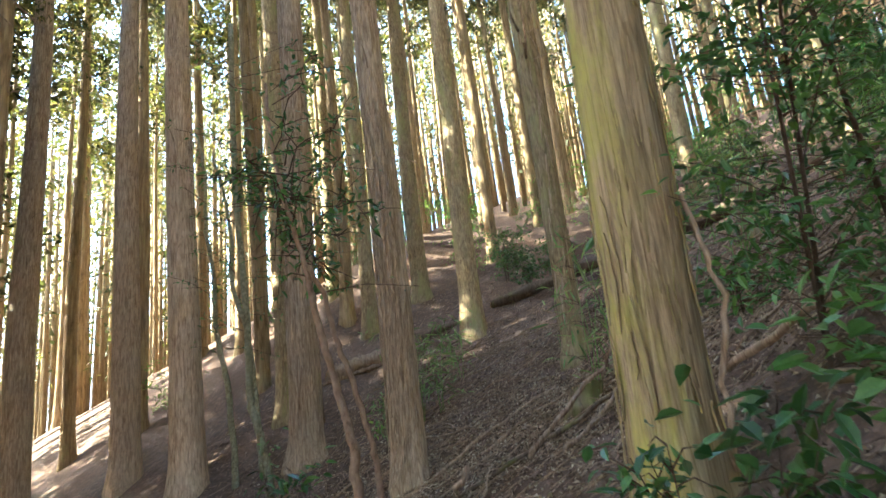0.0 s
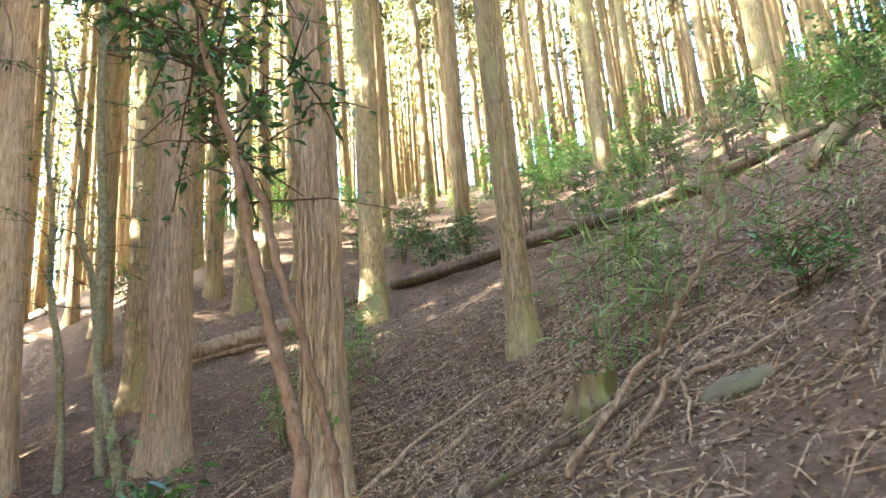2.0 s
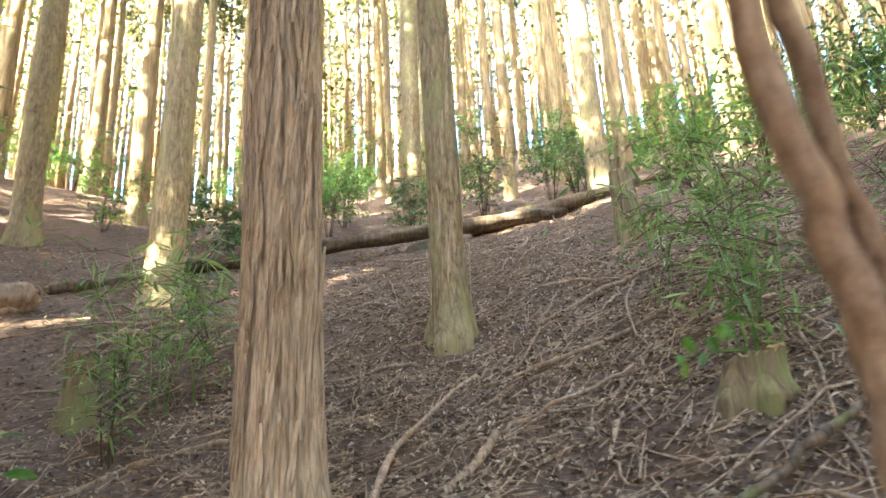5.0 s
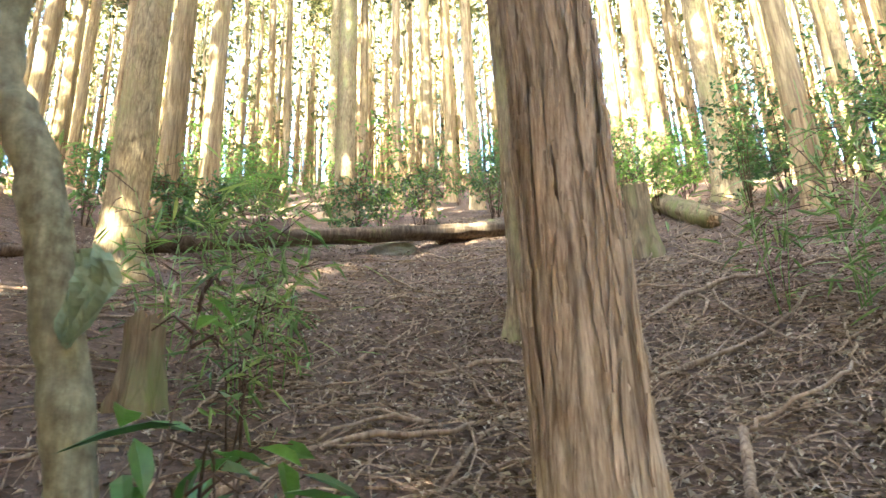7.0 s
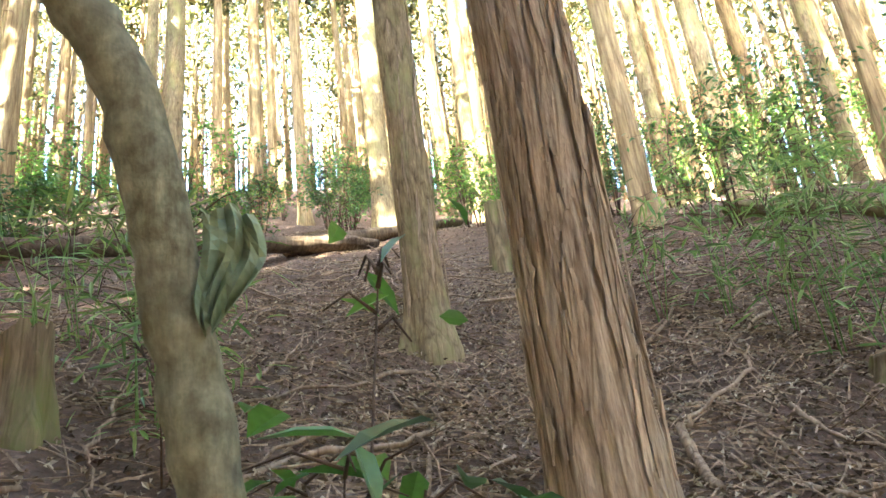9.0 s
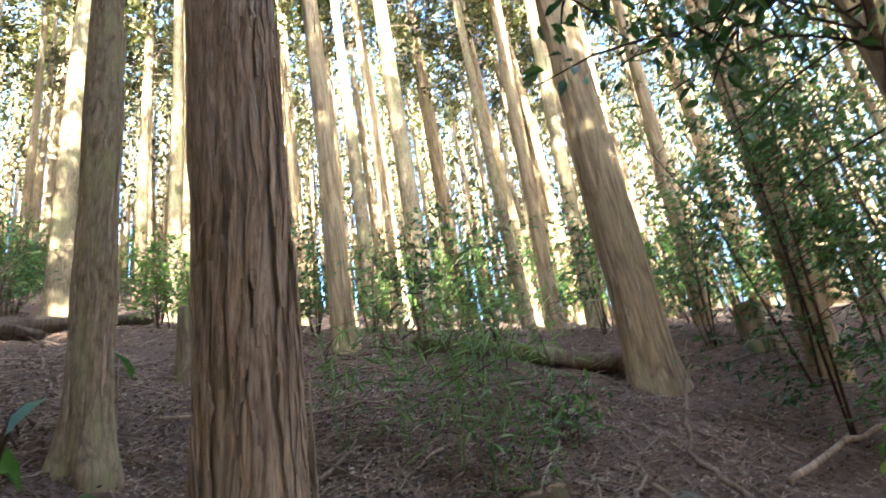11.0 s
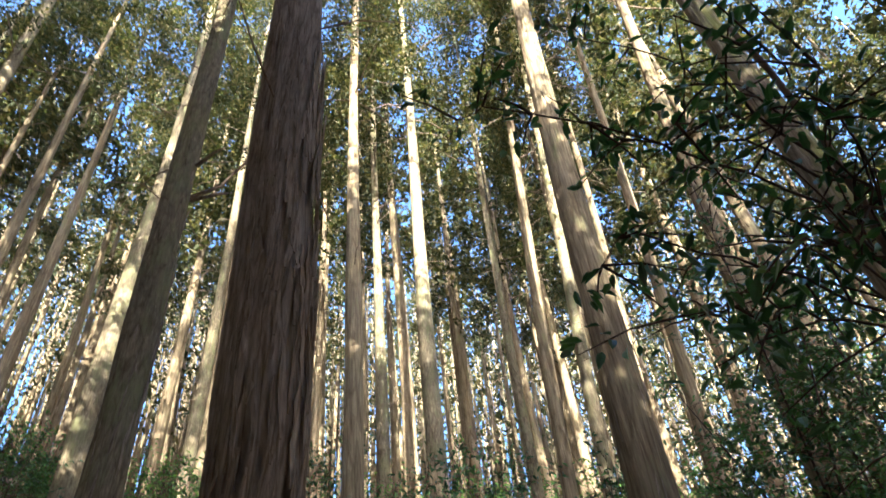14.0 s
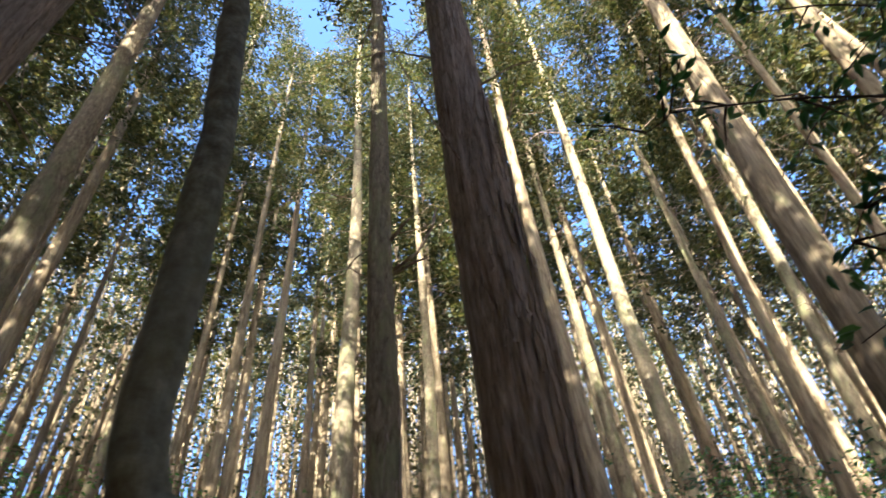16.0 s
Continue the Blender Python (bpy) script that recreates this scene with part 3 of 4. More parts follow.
# ---- fallen logs, stumps and stones ----
def log_thing(name, a, b, ra, rb, material, seed, label, lift=0.0, sides=22, broken=True):
    """A fallen log with rough bark between two points of the floor."""
    rng = np.random.default_rng(seed)
    n = 26
    pts = []
    for k in range(n):
        f = k / (n - 1)
        x, y = a[0] + (b[0] - a[0]) * f, a[1] + (b[1] - a[1]) * f
        pts.append((x, y, 0))
    pts = np.array(pts)
    za, zb = float(ground_z(*a)) + ra * 0.75 + lift, float(ground_z(*b)) + rb * 0.75 + lift
    mid = ground_z(pts[:, 0], pts[:, 1])
    line = np.linspace(za, zb, n)
    pts[:, 2] = np.maximum(line, mid + 0.25 * min(ra, rb)) + rng.normal(0, 0.006, n)
    radii = np.linspace(ra, rb, n) * (1 + rng.normal(0, 0.05, n))
    if broken:
        radii[0] *= 0.75
        radii[-1] *= 0.6
    v, f = tube_arrays(pts, radii, sides)
    v = v + rng.normal(0, 0.09 * min(ra, rb), v.shape)
    origin = np.array([a[0], a[1], za])
    t = thing(name, *origin, label, "log")
    part("bark", mesh_from("bark", v - origin, f, material, True), t)
    # pale splintered ends
    for end, k in ((0, 0), (n - 1, n - 1)):
        ring = v[k * sides:(k + 1) * sides] - origin
        c = ring.mean(0)
        d = unit(pts[k] - pts[1 if k == 0 else n - 2])
        vv = np.concatenate([c + (ring - c) * 0.92 + d * 0.004, c + (ring - c) * 0.5 + d * rng.uniform(0.0, 0.05, (sides, 1)), [c + d * 0.02]])
        ff = [(s, (s + 1) % sides, sides + (s + 1) % sides, sides + s) for s in range(sides)] + [(sides + s, sides + (s + 1) % sides, 2 * sides) for s in range(sides)]
        part("broken_end", mesh_from("broken_end", vv, ff, M_CUT), t, "pale splintered wood")
    return t


log_thing("fallen_log", (0.1, 6.75), (5.6, 5.3), 0.115, 0.105, M_ROTTEN, 1, "long mossy rotten log lying across the slope")
log_thing("fallen_log", (4.2, 5.75), (9.2, 5.9), 0.12, 0.09, M_ROTTEN, 2, "dark rotten log lying on bare soil uphill", 0.06)
log_thing("fallen_log", (-2.9, 5.15), (-1.35, 5.5), 0.15, 0.17, M_DEADWOOD, 3, "sunlit broken log with pale torn bark")
log_thing("fallen_log", (-3.2, 5.0), (-1.5, 5.35), 0.04, 0.05, M_DEADWOOD, 4, "thin pale split log beside the larger one")
log_thing("fallen_log", (-1.3, 6.15), (-0.2, 6.6), 0.07, 0.06, M_ROTTEN, 5, "short grey log behind the trunk")
log_thing("fallen_log", (7.0, 3.9), (5.5, 2.35), 0.15, 0.13, M_STUMP, 6, "thick mossy log beside the tall stump")
log_thing("fallen_log", (6.5, 0.6), (5.5, -1.75), 0.10, 0.11, M_STUMP, 7, "pale mossy log below the undergrowth")


def stump_thing(x, y, dia, height, seed, label, lean=(0.0, 0.0), flare=0.5):
    rng = np.random.default_rng(seed)
    z = float(ground_z(x, y))
    t = thing("tree_stump", x, y, z, label, "stump")
    sides, rings = 40, 18
    ang = np.linspace(0, 2 * np.pi, sides, endpoint=False)
    h = np.linspace(-0.15, height, rings)
    lob = 1 + 0.5 * np.sin(ang * 4 + seed) + 0.3 * np.sin(ang * 7 + 2 * seed)
    r = dia / 2 * (1 + flare * np.exp(-np.clip(h, 0, None) / (0.2 * height + 0.05))[:, None] * lob[None, :])
    r = r * (1 + 0.05 * hash_noise(rng, sides, rings, 14, 4, True).T)
    hh = np.broadcast_to(h[:, None], r.shape).copy()
    hh[-1] += rng.normal(0, 0.012, sides) + 0.03 * np.sin(ang + seed)
    v = np.stack([r * np.cos(ang) + lean[0] * hh, r * np.sin(ang) + lean[1] * hh, hh], -1).reshape(-1, 3)
    f = [(k * sides + s, k * sides + (s + 1) % sides, (k + 1) * sides + (s + 1) % sides, (k + 1) * sides + s) for k in range(rings - 1) for s in range(sides)]
    part("bark", mesh_from("bark", v, f, M_STUMP, True), t)
    top = v[-sides:]
    c = top.mean(0)
    vv = np.concatenate([c + (top - c) * 0.97, c + (top - c) * 0.5 + rng.normal(0, 0.008, (sides, 3)), [c - [0, 0, 0.01]]])
    ff = [(s, (s + 1) % sides, sides + (s + 1) % sides, sides + s) for s in range(sides)] + [(sides + s, sides + (s + 1) % sides, 2 * sides) for s in range(sides)]
    part("cut_top", mesh_from("cut_top", vv, ff, M_CUT), t, "weathered sawn top")
    return t


stump_thing(4.38, 2.58, 0.26, 0.78, 1, "tall weathered stump with spreading roots")
stump_thing(2.02, -0.72, 0.25, 0.19, 2, "low mossy rotten stump beneath bamboo", (0.1, -0.1))
stump_thing(-0.74, 2.1, 0.18, 0.42, 3, "small mossy sawn stump beside a thin tree")
stump_thing(6.2, -3.4, 0.3, 0.5, 4, "dark decayed stump in the shade")


def rock_thing(x, y, size, seed, label):
    rng = np.random.default_rng(seed)
    bm = bmesh.new()
    bmesh.ops.create_icosphere(bm, subdivisions=4, radius=1)
    off = Vector((seed * 3.7, seed * 1.9, 0))
    for v in bm.verts:
        n = noise.fractal(v.co * 1.3 + off, 1.0, 2.0, 4)
        v.co *= 1 + 0.22 * n
        v.co.x *= size[0]
        v.co.y *= size[1]
        v.co.z *= size[2]
    me = bpy.data.meshes.new("stone")
    bm.to_mesh(me)
    bm.free()
    me.materials.append(M_STONE)
    me.polygons.foreach_set("use_smooth", [True] * len(me.polygons))
    ob = new("stone", me)
    ob.matrix_basis = pose(x, y, float(ground_z(x, y)) - size[2] * 0.4, 20, -20, 0)
    return tagged(ob, label, "stone")


rock_thing(2.62, -1.60, (0.23, 0.13, 0.045), 1, "flat grey-green mossy stone in the soil")
rock_thing(3.6, 6.05, (0.40, 0.3, 0.18), 2, "mossy boulder beside the rotten log")


# ---- fallen branches ----
def branch_thing(points, r0, r1, seed, label, material=None, twigs=2, kink=0.012):
    """A bare fallen branch through points (x, y, height above the floor)."""
    rng = np.random.default_rng(seed)
    pts = np.array([(x, y, float(floor_z(x, y)) + h) for x, y, h in points])
    line = wander(pts, 5, kink, seed)
    line[:, 2] = np.maximum(line[:, 2], floor_z(line[:, 0], line[:, 1]) + r1 * 0.5)
    radii = np.linspace(r0, r1, len(line)) * (1 + rng.normal(0, 0.07, len(line)))
    origin = line[0].copy()
    t = thing("fallen_branch", *origin, label, "branch", "dead branches on the forest floor")
    v, f = tube_arrays(line - origin, radii, 7)
    part("stem", mesh_from("stem", v, f, material or M_DEADWOOD, True), t)
    for k in range(twigs):
        i = int(rng.integers(len(line) // 4, len(line) - 1))
        base = line[i] - origin
        d = unit(line[min(i + 1, len(line) - 1)] - line[i - 1]) + rng.normal(0, 0.5, 3)
        d[2] = abs(d[2]) * 0.4
        L = rng.uniform(0.12, 0.4)
        tw = [base, base + d * L * 0.5, base + d * L + rng.normal(0, 0.03, 3)]
        v, f = tube_arrays(tw, [radii[i] * 0.5, radii[i] * 0.35, 0.002], 5)
        part("twig", mesh_from("twig", v, f, material or M_DEADWOOD, True), t)
    return t


D1 = "long bare brown dead branch lying on litter"
D2 = "pale peeled dead branch propped on the slope"
branch_thing([(1.62, -1.96, 0.16), (1.92, -1.78, 0.30), (2.20, -1.62, 0.42), (2.33, -1.66, 0.55), (2.42, -1.70, 0.66), (2.56, -1.80, 0.86), (2.66, -1.86, 1.02)], 0.021, 0.008, 1, D2, None, 1)
branch_thing([(1.86, -1.80, 0.02), (2.12, -1.58, 0.08), (2.4, -1.38, 0.14)], 0.021, 0.014, 2, D1)
branch_thing([(0.85, -1.15, 0.03), (1.35, -1.2, 0.05), (1.85, -1.2, 0.06), (2.3, -1.25, 0.07)], 0.021, 0.018, 3, D1, M_ROTTEN)
branch_thing([(2.25, -1.24, 0.06), (2.6, -1.32, 0.06), (2.9, -1.4, 0.06), (3.2, -1.3, 0.05)], 0.017, 0.009, 5, D1)
branch_thing([(0.1, -0.5, 0.02), (0.5, 0.1, 0.03), (0.9, 0.6, 0.05), (1.6, 1.1, 0.08)], 0.026, 0.010, 6, D1)
branch_thing([(0.76, -0.06, 0.0), (1.0, 0.07, 0.02), (1.197, 0.164, 0.06)], 0.027, 0.022, 7, D2, None, 0, 0.004)
branch_thing([(1.197, 0.164, 0.05), (1.45, 0.04, 0.11), (1.85, -0.05, 0.12), (2.1, -0.04, 0.14)], 0.013, 0.007, 8, D2)
branch_thing([(-0.9, 1.1, 0.02), (-0.2, 1.3, 0.03), (0.35, 1.1, 0.03), (0.75, 1.15, 0.03)], 0.02, 0.012, 10, D1)
branch_thing([(-0.55, 0.7, 0.02), (0.1, 0.75, 0.02), (0.6, 0.7, 0.02)], 0.016, 0.010, 11, D1)
branch_thing([(1.6, 1.0, 0.03), (2.5, 0.6, 0.05), (3.3, 0.6, 0.04)], 0.018, 0.012, 12, D1)
branch_thing([(2.3, 1.4, 0.03), (3.1, 1.3, 0.06), (3.7, 0.8, 0.08), (4.2, 0.3, 0.1)], 0.022, 0.01, 13, D1)
branch_thing([(0.9, -2.1, 0.05), (1.05, -1.95, 0.22), (1.15, -1.85, 0.36)], 0.035, 0.02, 14, "short broken branch stub with torn yellow wood")
branch_thing([(3.0, -2.3, 0.05), (3.4, -2.9, 0.18), (3.75, -3.5, 0.25)], 0.03, 0.02, 15, D2)
branch_thing([(3.0, -4.55, 0.35), (3.3, -4.6, 0.22), (3.7, -4.75, 0.10)], 0.026, 0.018, 16, "thick sloping brown branch among low leaves")
branch_thing([(2.72, -4.0, 0.1), (2.76, -4.02, 0.5), (2.80, -4.0, 0.85), (2.74, -3.96, 1.25)], 0.017, 0.012, 17, "crooked pale upright dead stem", None, 1)
rng = np.random.default_rng(31)
for k in range(150):
    x, y = rng.uniform(-1.2, 5.5), rng.uniform(-2.4, 5.0)
    if math.hypot(x - 0.1, y - 0.1) < 0.35 or math.hypot(x - 1.86, y - 1.92) < 0.35:
        continue
    a, L = rng.normal(0.35, 0.7) + (math.pi if k % 2 else 0), rng.uniform(0.5, 1.7)
    c, s = math.cos(a) * L, math.sin(a) * L
    branch_thing([(x, y, 0.01), (x + c * 0.5 + rng.normal(0, 0.06), y + s * 0.5 + rng.normal(0, 0.06), rng.uniform(0.01, 0.05)), (x + c, y + s, rng.uniform(0.0, 0.06))],
                 rng.uniform(0.006, 0.018), 0.004, 500 + k, "thin brown dead branch on the forest floor", None, int(rng.integers(0, 3)))

# ---- litter: dry leaves, needles and twigs ----
rng = np.random.default_rng(8)


def scatter(n, near):
    x = rng.uniform(-4.5, 9.0, n) if not near else rng.normal(1.6, 1.9, n)
    y = rng.uniform(-7.5, 9.0, n) if not near else rng.normal(0.3, 2.1, n)
    return x, y, floor_z(x, y)


pieces = []
for n, near in ((22000, True), (15000, False)):
    x, y, z = scatter(n, near)
    pos = np.stack([x, y, z + rng.uniform(0.006, 0.03, n)], -1)
    along = rng.normal(0, 1, (n, 3)) * (1, 1, 0.35)
    up = rng.normal(0, 0.45, (n, 3)) + (-0.3, -0.35, 1)
    pieces.append(leaf_arrays(pos, along, up, rng.uniform(0.018, 0.055, n), rng.uniform(0.008, 0.024, n), fold=0.5, droop=0.25))
v, f = join_arrays(pieces)
tagged(new("leaf_litter", mesh_from("leaf_litter", v, f, M_LITTER)), "dry brown and pale fallen leaves over soil", "litter", "", "stuff")
pieces = []
for n, near in ((3800, True), (1500, False)):
    x, y, z = scatter(n, near)
    for k in range(n):
        a, L = rng.uniform(0, 6.283), rng.uniform(0.08, 0.38)
        c, s = math.cos(a) * L, math.sin(a) * L
        p = [(x[k], y[k], z[k] + 0.012), (x[k] + c * 0.5, y[k] + s * 0.5, float(floor_z(x[k] + c * 0.5, y[k] + s * 0.5)) + 0.02), (x[k] + c, y[k] + s, float(floor_z(x[k] + c, y[k] + s)) + 0.014)]
        pieces.append(tube_arrays(p, [0.006, 0.0045, 0.0025], 3))
v, f = join_arrays(pieces)
tagged(new("twig_litter", mesh_from("twig_litter", v, f, M_DEADWOOD)), "fine dead twigs scattered over the soil", "litter", "", "stuff")


# ---- saplings and shrubs ----
def stem_part(name, points, r0, r1, material, parent, seed, sides=10, kink=0.006, label=""):
    line = wander(points, 6, kink, seed)
    rng = np.random.default_rng(seed)
    radii = np.linspace(r0, r1, len(line)) * (1 + rng.normal(0, 0.04, len(line)))
    v, f = tube_arrays(line, radii, sides)
    return part(name, mesh_from(name, v, f, material, True), parent, label)


def foliage_along(name, lines, per, length, width, material, parent, seed, spread=0.10, fine=True, flat=0.5):
    """Leaves set along branchlets (each a list of points)."""
    rng = np.random.default_rng(seed)
    pos, along, up, ln, wd = [], [], [], [], []
    for line in lines:
        line = np.asarray(line, float)
        for _ in range(per):
            u = rng.uniform(0.15, 1) * (len(line) - 1)
            i = min(int(u), len(line) - 2)
            p = line[i] + (line[i + 1] - line[i]) * (u - i)
            d = unit(line[i + 1] - line[i])
            pos.append(p + rng.normal(0, spread, 3) * 0.6)
            o = rng.normal(0, 1, 3)
            o[2] = o[2] * flat - 0.25
            along.append(unit(o) + d * 0.6)
            up.append(rng.normal(0, 0.45, 3) + (0, 0, 1))
            ln.append(length * rng.uniform(0.6, 1.2))
            wd.append(width * rng.uniform(0.75, 1.15))
    v, f = leaf_arrays(pos, along, up, ln, wd, fine)
    return tagged(part(name, mesh_from(name, v, f, material), parent), kind="stuff")


def twig_set(name, lines, r, material, parent):
    pieces = [tube_arrays(np.asarray(l, float), np.linspace(r, r * 0.4, len(l)), 4) for l in lines]
    v, f = join_arrays(pieces)
    return tagged(part(name, mesh_from(name, v, f, material, True), parent), kind="stuff")


def rel(points, o):
    return [(x - o[0], y - o[1], z - o[2]) for x, y, z in points]


# the slim crooked pair of stems in front of the big trunk
o = (0.52, -2.30, float(ground_z(0.52, -2.30)))
t = crooked = thing("sapling", *o, "slim crooked reddish sapling with two leaning stems", "sapling")
stem_part("stem", rel([(0.52, -2.30, o[2] - 0.05), (0.47, -2.31, 1.35), (0.44, -2.31, 1.76), (0.40, -2.31, 1.95), (0.33, -2.31, 2.25), (0.25, -2.32, 2.61), (0.19, -2.33, 2.98), (0.13, -2.33, 3.27), (-0.05, -2.3, 4.0), (-0.15, -2.2, 4.8)], o), 0.042, 0.014, M_SAPLING, t, 1)
stem_part("stem", rel([(0.62, -2.25, o[2] - 0.05), (0.60, -2.26, 1.5), (0.57, -2.28, 1.75), (0.48, -2.30, 2.15), (0.38, -2.31, 2.49), (0.30, -2.31, 2.85), (0.20, -2.33, 3.05)], o), 0.026, 0.018, M_SAPLING, t, 2)
rng = np.random.default_rng(3)
lines = []
for k in range(16):
    z0 = rng.uniform(2.85, 4.6)
    b = np.array([0.15 - (z0 - 3.2) * 0.15, -2.3, z0])
    d = unit(np.array([rng.normal(0.2, 0.8), rng.normal(0.4, 0.5), rng.uniform(-0.2, 0.5)])) * rng.uniform(0.3, 0.9)
    lines.append([b - o, b - o + d * 0.5 + [0, 0, 0.05], b - o + d])
twig_set("twigwork", lines, 0.006, M_DARKSTEM, t)
foliage_along("foliage", lines, 6, 0.055, 0.026, M_LEAF, t, 4, 0.05)
foliage_along("low_leaves", [[(0.0, 0.25, 1.15), (-0.02, 0.35, 1.2), (0.0, 0.42, 1.05)]], 12, 0.05, 0.03, M_LEAF_LIGHT, t, 5, 0.05)

# thin dark understorey stems further off
for k, (x, y, h, lx, seed) in enumerate(((-3.1, 2.15, 5.5, -0.10, 11), (-2.75, 2.3, 5.0, -0.12, 12), (-2.3, 3.4, 5.2, -0.08, 13))):
    z = float(ground_z(x, y))
    t = thing("understorey_tree", x, y, z, "thin dark crooked understorey tree with sparse leaves", "sapling", "thin understorey trees")
    rng = np.random.default_rng(seed)
    pts = [(0, 0, -0.1)] + [(lx * q + rng.normal(0, 0.05), rng.normal(0, 0.05), q) for q in np.linspace(0.6, h, 7)]
    stem_part("stem", pts, 0.05, 0.02, M_LICHEN if k < 2 else M_DARKSTEM, t, seed)
    lines = []
    for q in range(18):
        z0 = rng.uniform(1.6, h)
        b = np.array([lx * z0, 0, z0])
        a = rng.uniform(0, 6.28)
        d = np.array([math.cos(a), math.sin(a), rng.uniform(-0.1, 0.4)]) * rng.uniform(0.4, 1.1)
        lines.append([b, b + d * 0.5 + [0, 0, 0.06], b + d])
    twig_set("twigwork", lines, 0.006, M_DARKSTEM, t)
    foliage_along("foliage", lines, 12, 0.075, 0.032, M_LEAF, t, seed + 1, 0.07)

# the lichen-grey thin tree with a withered leaf caught on it
o = (-1.42, 0.02, float(ground_z(-1.42, 0.02)))
t = thing("thin_tree", *o, "thin grey-green lichen-covered tree leaning slightly", "tree")
stem_part("trunk", rel([(-1.42, 0.02, o[2] - 0.2), (-1.44, 0.02, 1.25), (-1.45, 0.02, 1.58), (-1.49, 0.03, 1.79), (-1.54, 0.03, 2.01), (-1.60, 0.04, 2.22), (-1.67, 0.08, 2.40), (-1.68, 0.09, 2.9), (-1.70, 0.11, 3.4), (-1.76, 0.14, 4.1), (-1.85, 0.2, 5.2), (-1.9, 0.3, 7.5)], o), 0.049, 0.036, M_LICHEN, t, 21, 20, 0.003)
rng = np.random.default_rng(24)
lines = []
for q in range(14):
    z0 = rng.uniform(4.5, 7.0)
    b = np.array([-0.42, 0.2, z0 - 1.0])
    a = rng.uniform(0, 6.28)
    d = np.array([math.cos(a), math.sin(a), 0.3]) * rng.uniform(0.4, 1.0)
    lines.append([b, b + d * 0.5, b + d])
twig_set("twigwork", lines, 0.008, M_DARKSTEM, t)
foliage_along("foliage", lines, 10, 0.08, 0.035, M_LEAF, t, 25, 0.07)


def withered_leaf():
    """A large crumpled leaf folded over itself, hanging on the thin trunk."""
    n, m = 9, 13
    rng = np.random.default_rng(41)
    verts, faces = [], []
    for j in range(m):
        v = j / (m - 1)
        w = 0.062 * (math.sin(math.pi * min(1, 0.18 + 0.8 * v)) ** 0.6) * (1 - 0.35 * v)
        for i in range(n):
            u = i / (n - 1) * 2 - 1
            fold = 0.034 * abs((u * 1.5 + v * 0.9 + 0.3) % 1.0 - 0.5) * 2 - 0.02 + 0.022 * abs((v * 2.3 + u * 0.3) % 1.0 - 0.5)
            verts.append((u * w + 0.016 * math.sin(v * 5), fold + rng.normal(0, 0.0015), -0.20 * v + 0.012 * math.cos(u * 4)))
    for j in range(m - 1):
        for i in range(n - 1):
            a = j * n + i
            faces.append((a, a + 1, a + n + 1, a + n))
    me = mesh_from("withered_leaf", verts, faces, M_WITHERED, False)
    ob = new("withered_leaf", me)
    mod = ob.modifiers.new("thick", "SOLIDIFY")
    mod.thickness = 0.002
    return ob


ob = withered_leaf()
ob.matrix_basis = pose(-1.485, -0.062, 1.99, 4, 5, -40) @ Matrix.Diagonal((0.8, 1.0, 0.88, 1))
tagged(ob, "crumpled grey-green withered leaf hanging on the thin trunk", "leaf")


def shrub(x, y, height, width, leaf, seed, material, label, per=11, stems=5, ratio=0.42, name="shrub", bare=0.25, stem_material=None, thick=0.0028, limbs=7):
    z = float(ground_z(x, y))
    rng = np.random.default_rng(seed)
    t = thing(name, x, y, z, label, "shrub", "evergreen undergrowth")
    lines, twigs = [], []
    for s in range(stems):
        a = rng.uniform(0, 6.28)
        top = np.array([math.cos(a) * width * rng.uniform(0.1, 0.5), math.sin(a) * width * rng.uniform(0.1, 0.5), height * rng.uniform(0.7, 1.0)])
        stem = [np.array([math.cos(a) * 0.04, math.sin(a) * 0.04, -0.06]), top * (0.35, 0.35, 0.5) + rng.normal(0, 0.03, 3), top]
        twigs.append(stem)
        for q in range(limbs):
            f = rng.uniform(bare, 1.0)
            b = stem[1] + (stem[2] - stem[1]) * (f * 2 - 1) if f > 0.5 else stem[0] + (stem[1] - stem[0]) * f * 2
            aa = rng.uniform(0, 6.28)
            d = np.array([math.cos(aa), math.sin(aa), rng.uniform(-0.1, 0.5)]) * width * rng.uniform(0.2, 0.5)
            lines.append([b, b + d * 0.5 + [0, 0, 0.03], b + d])
    for s in twigs:
        v, f = tube_arrays(np.asarray(s), np.array([1.0, 0.75, 0.4]) * (0.003 + thick * height), 6)
        part("stem", mesh_from("stem", v, f, stem_material or M_DARKSTEM, True), t)
    twig_set("twigwork", lines, 0.004, M_DARKSTEM, t)
    foliage_along("foliage", lines, per, leaf, leaf * ratio, material, t, seed + 1, leaf * 0.9, max(x, y) < 7)
    return t


L_EV = "dark glossy evergreen broadleaf shrub under the trees"
L_YG = "light green young broadleaf shrub catching sunlight"
L_TALL = "tall many-stemmed evergreen shrub with dense glossy leaves"
L_BB = "thin bamboo clump with narrow drooping leaves"
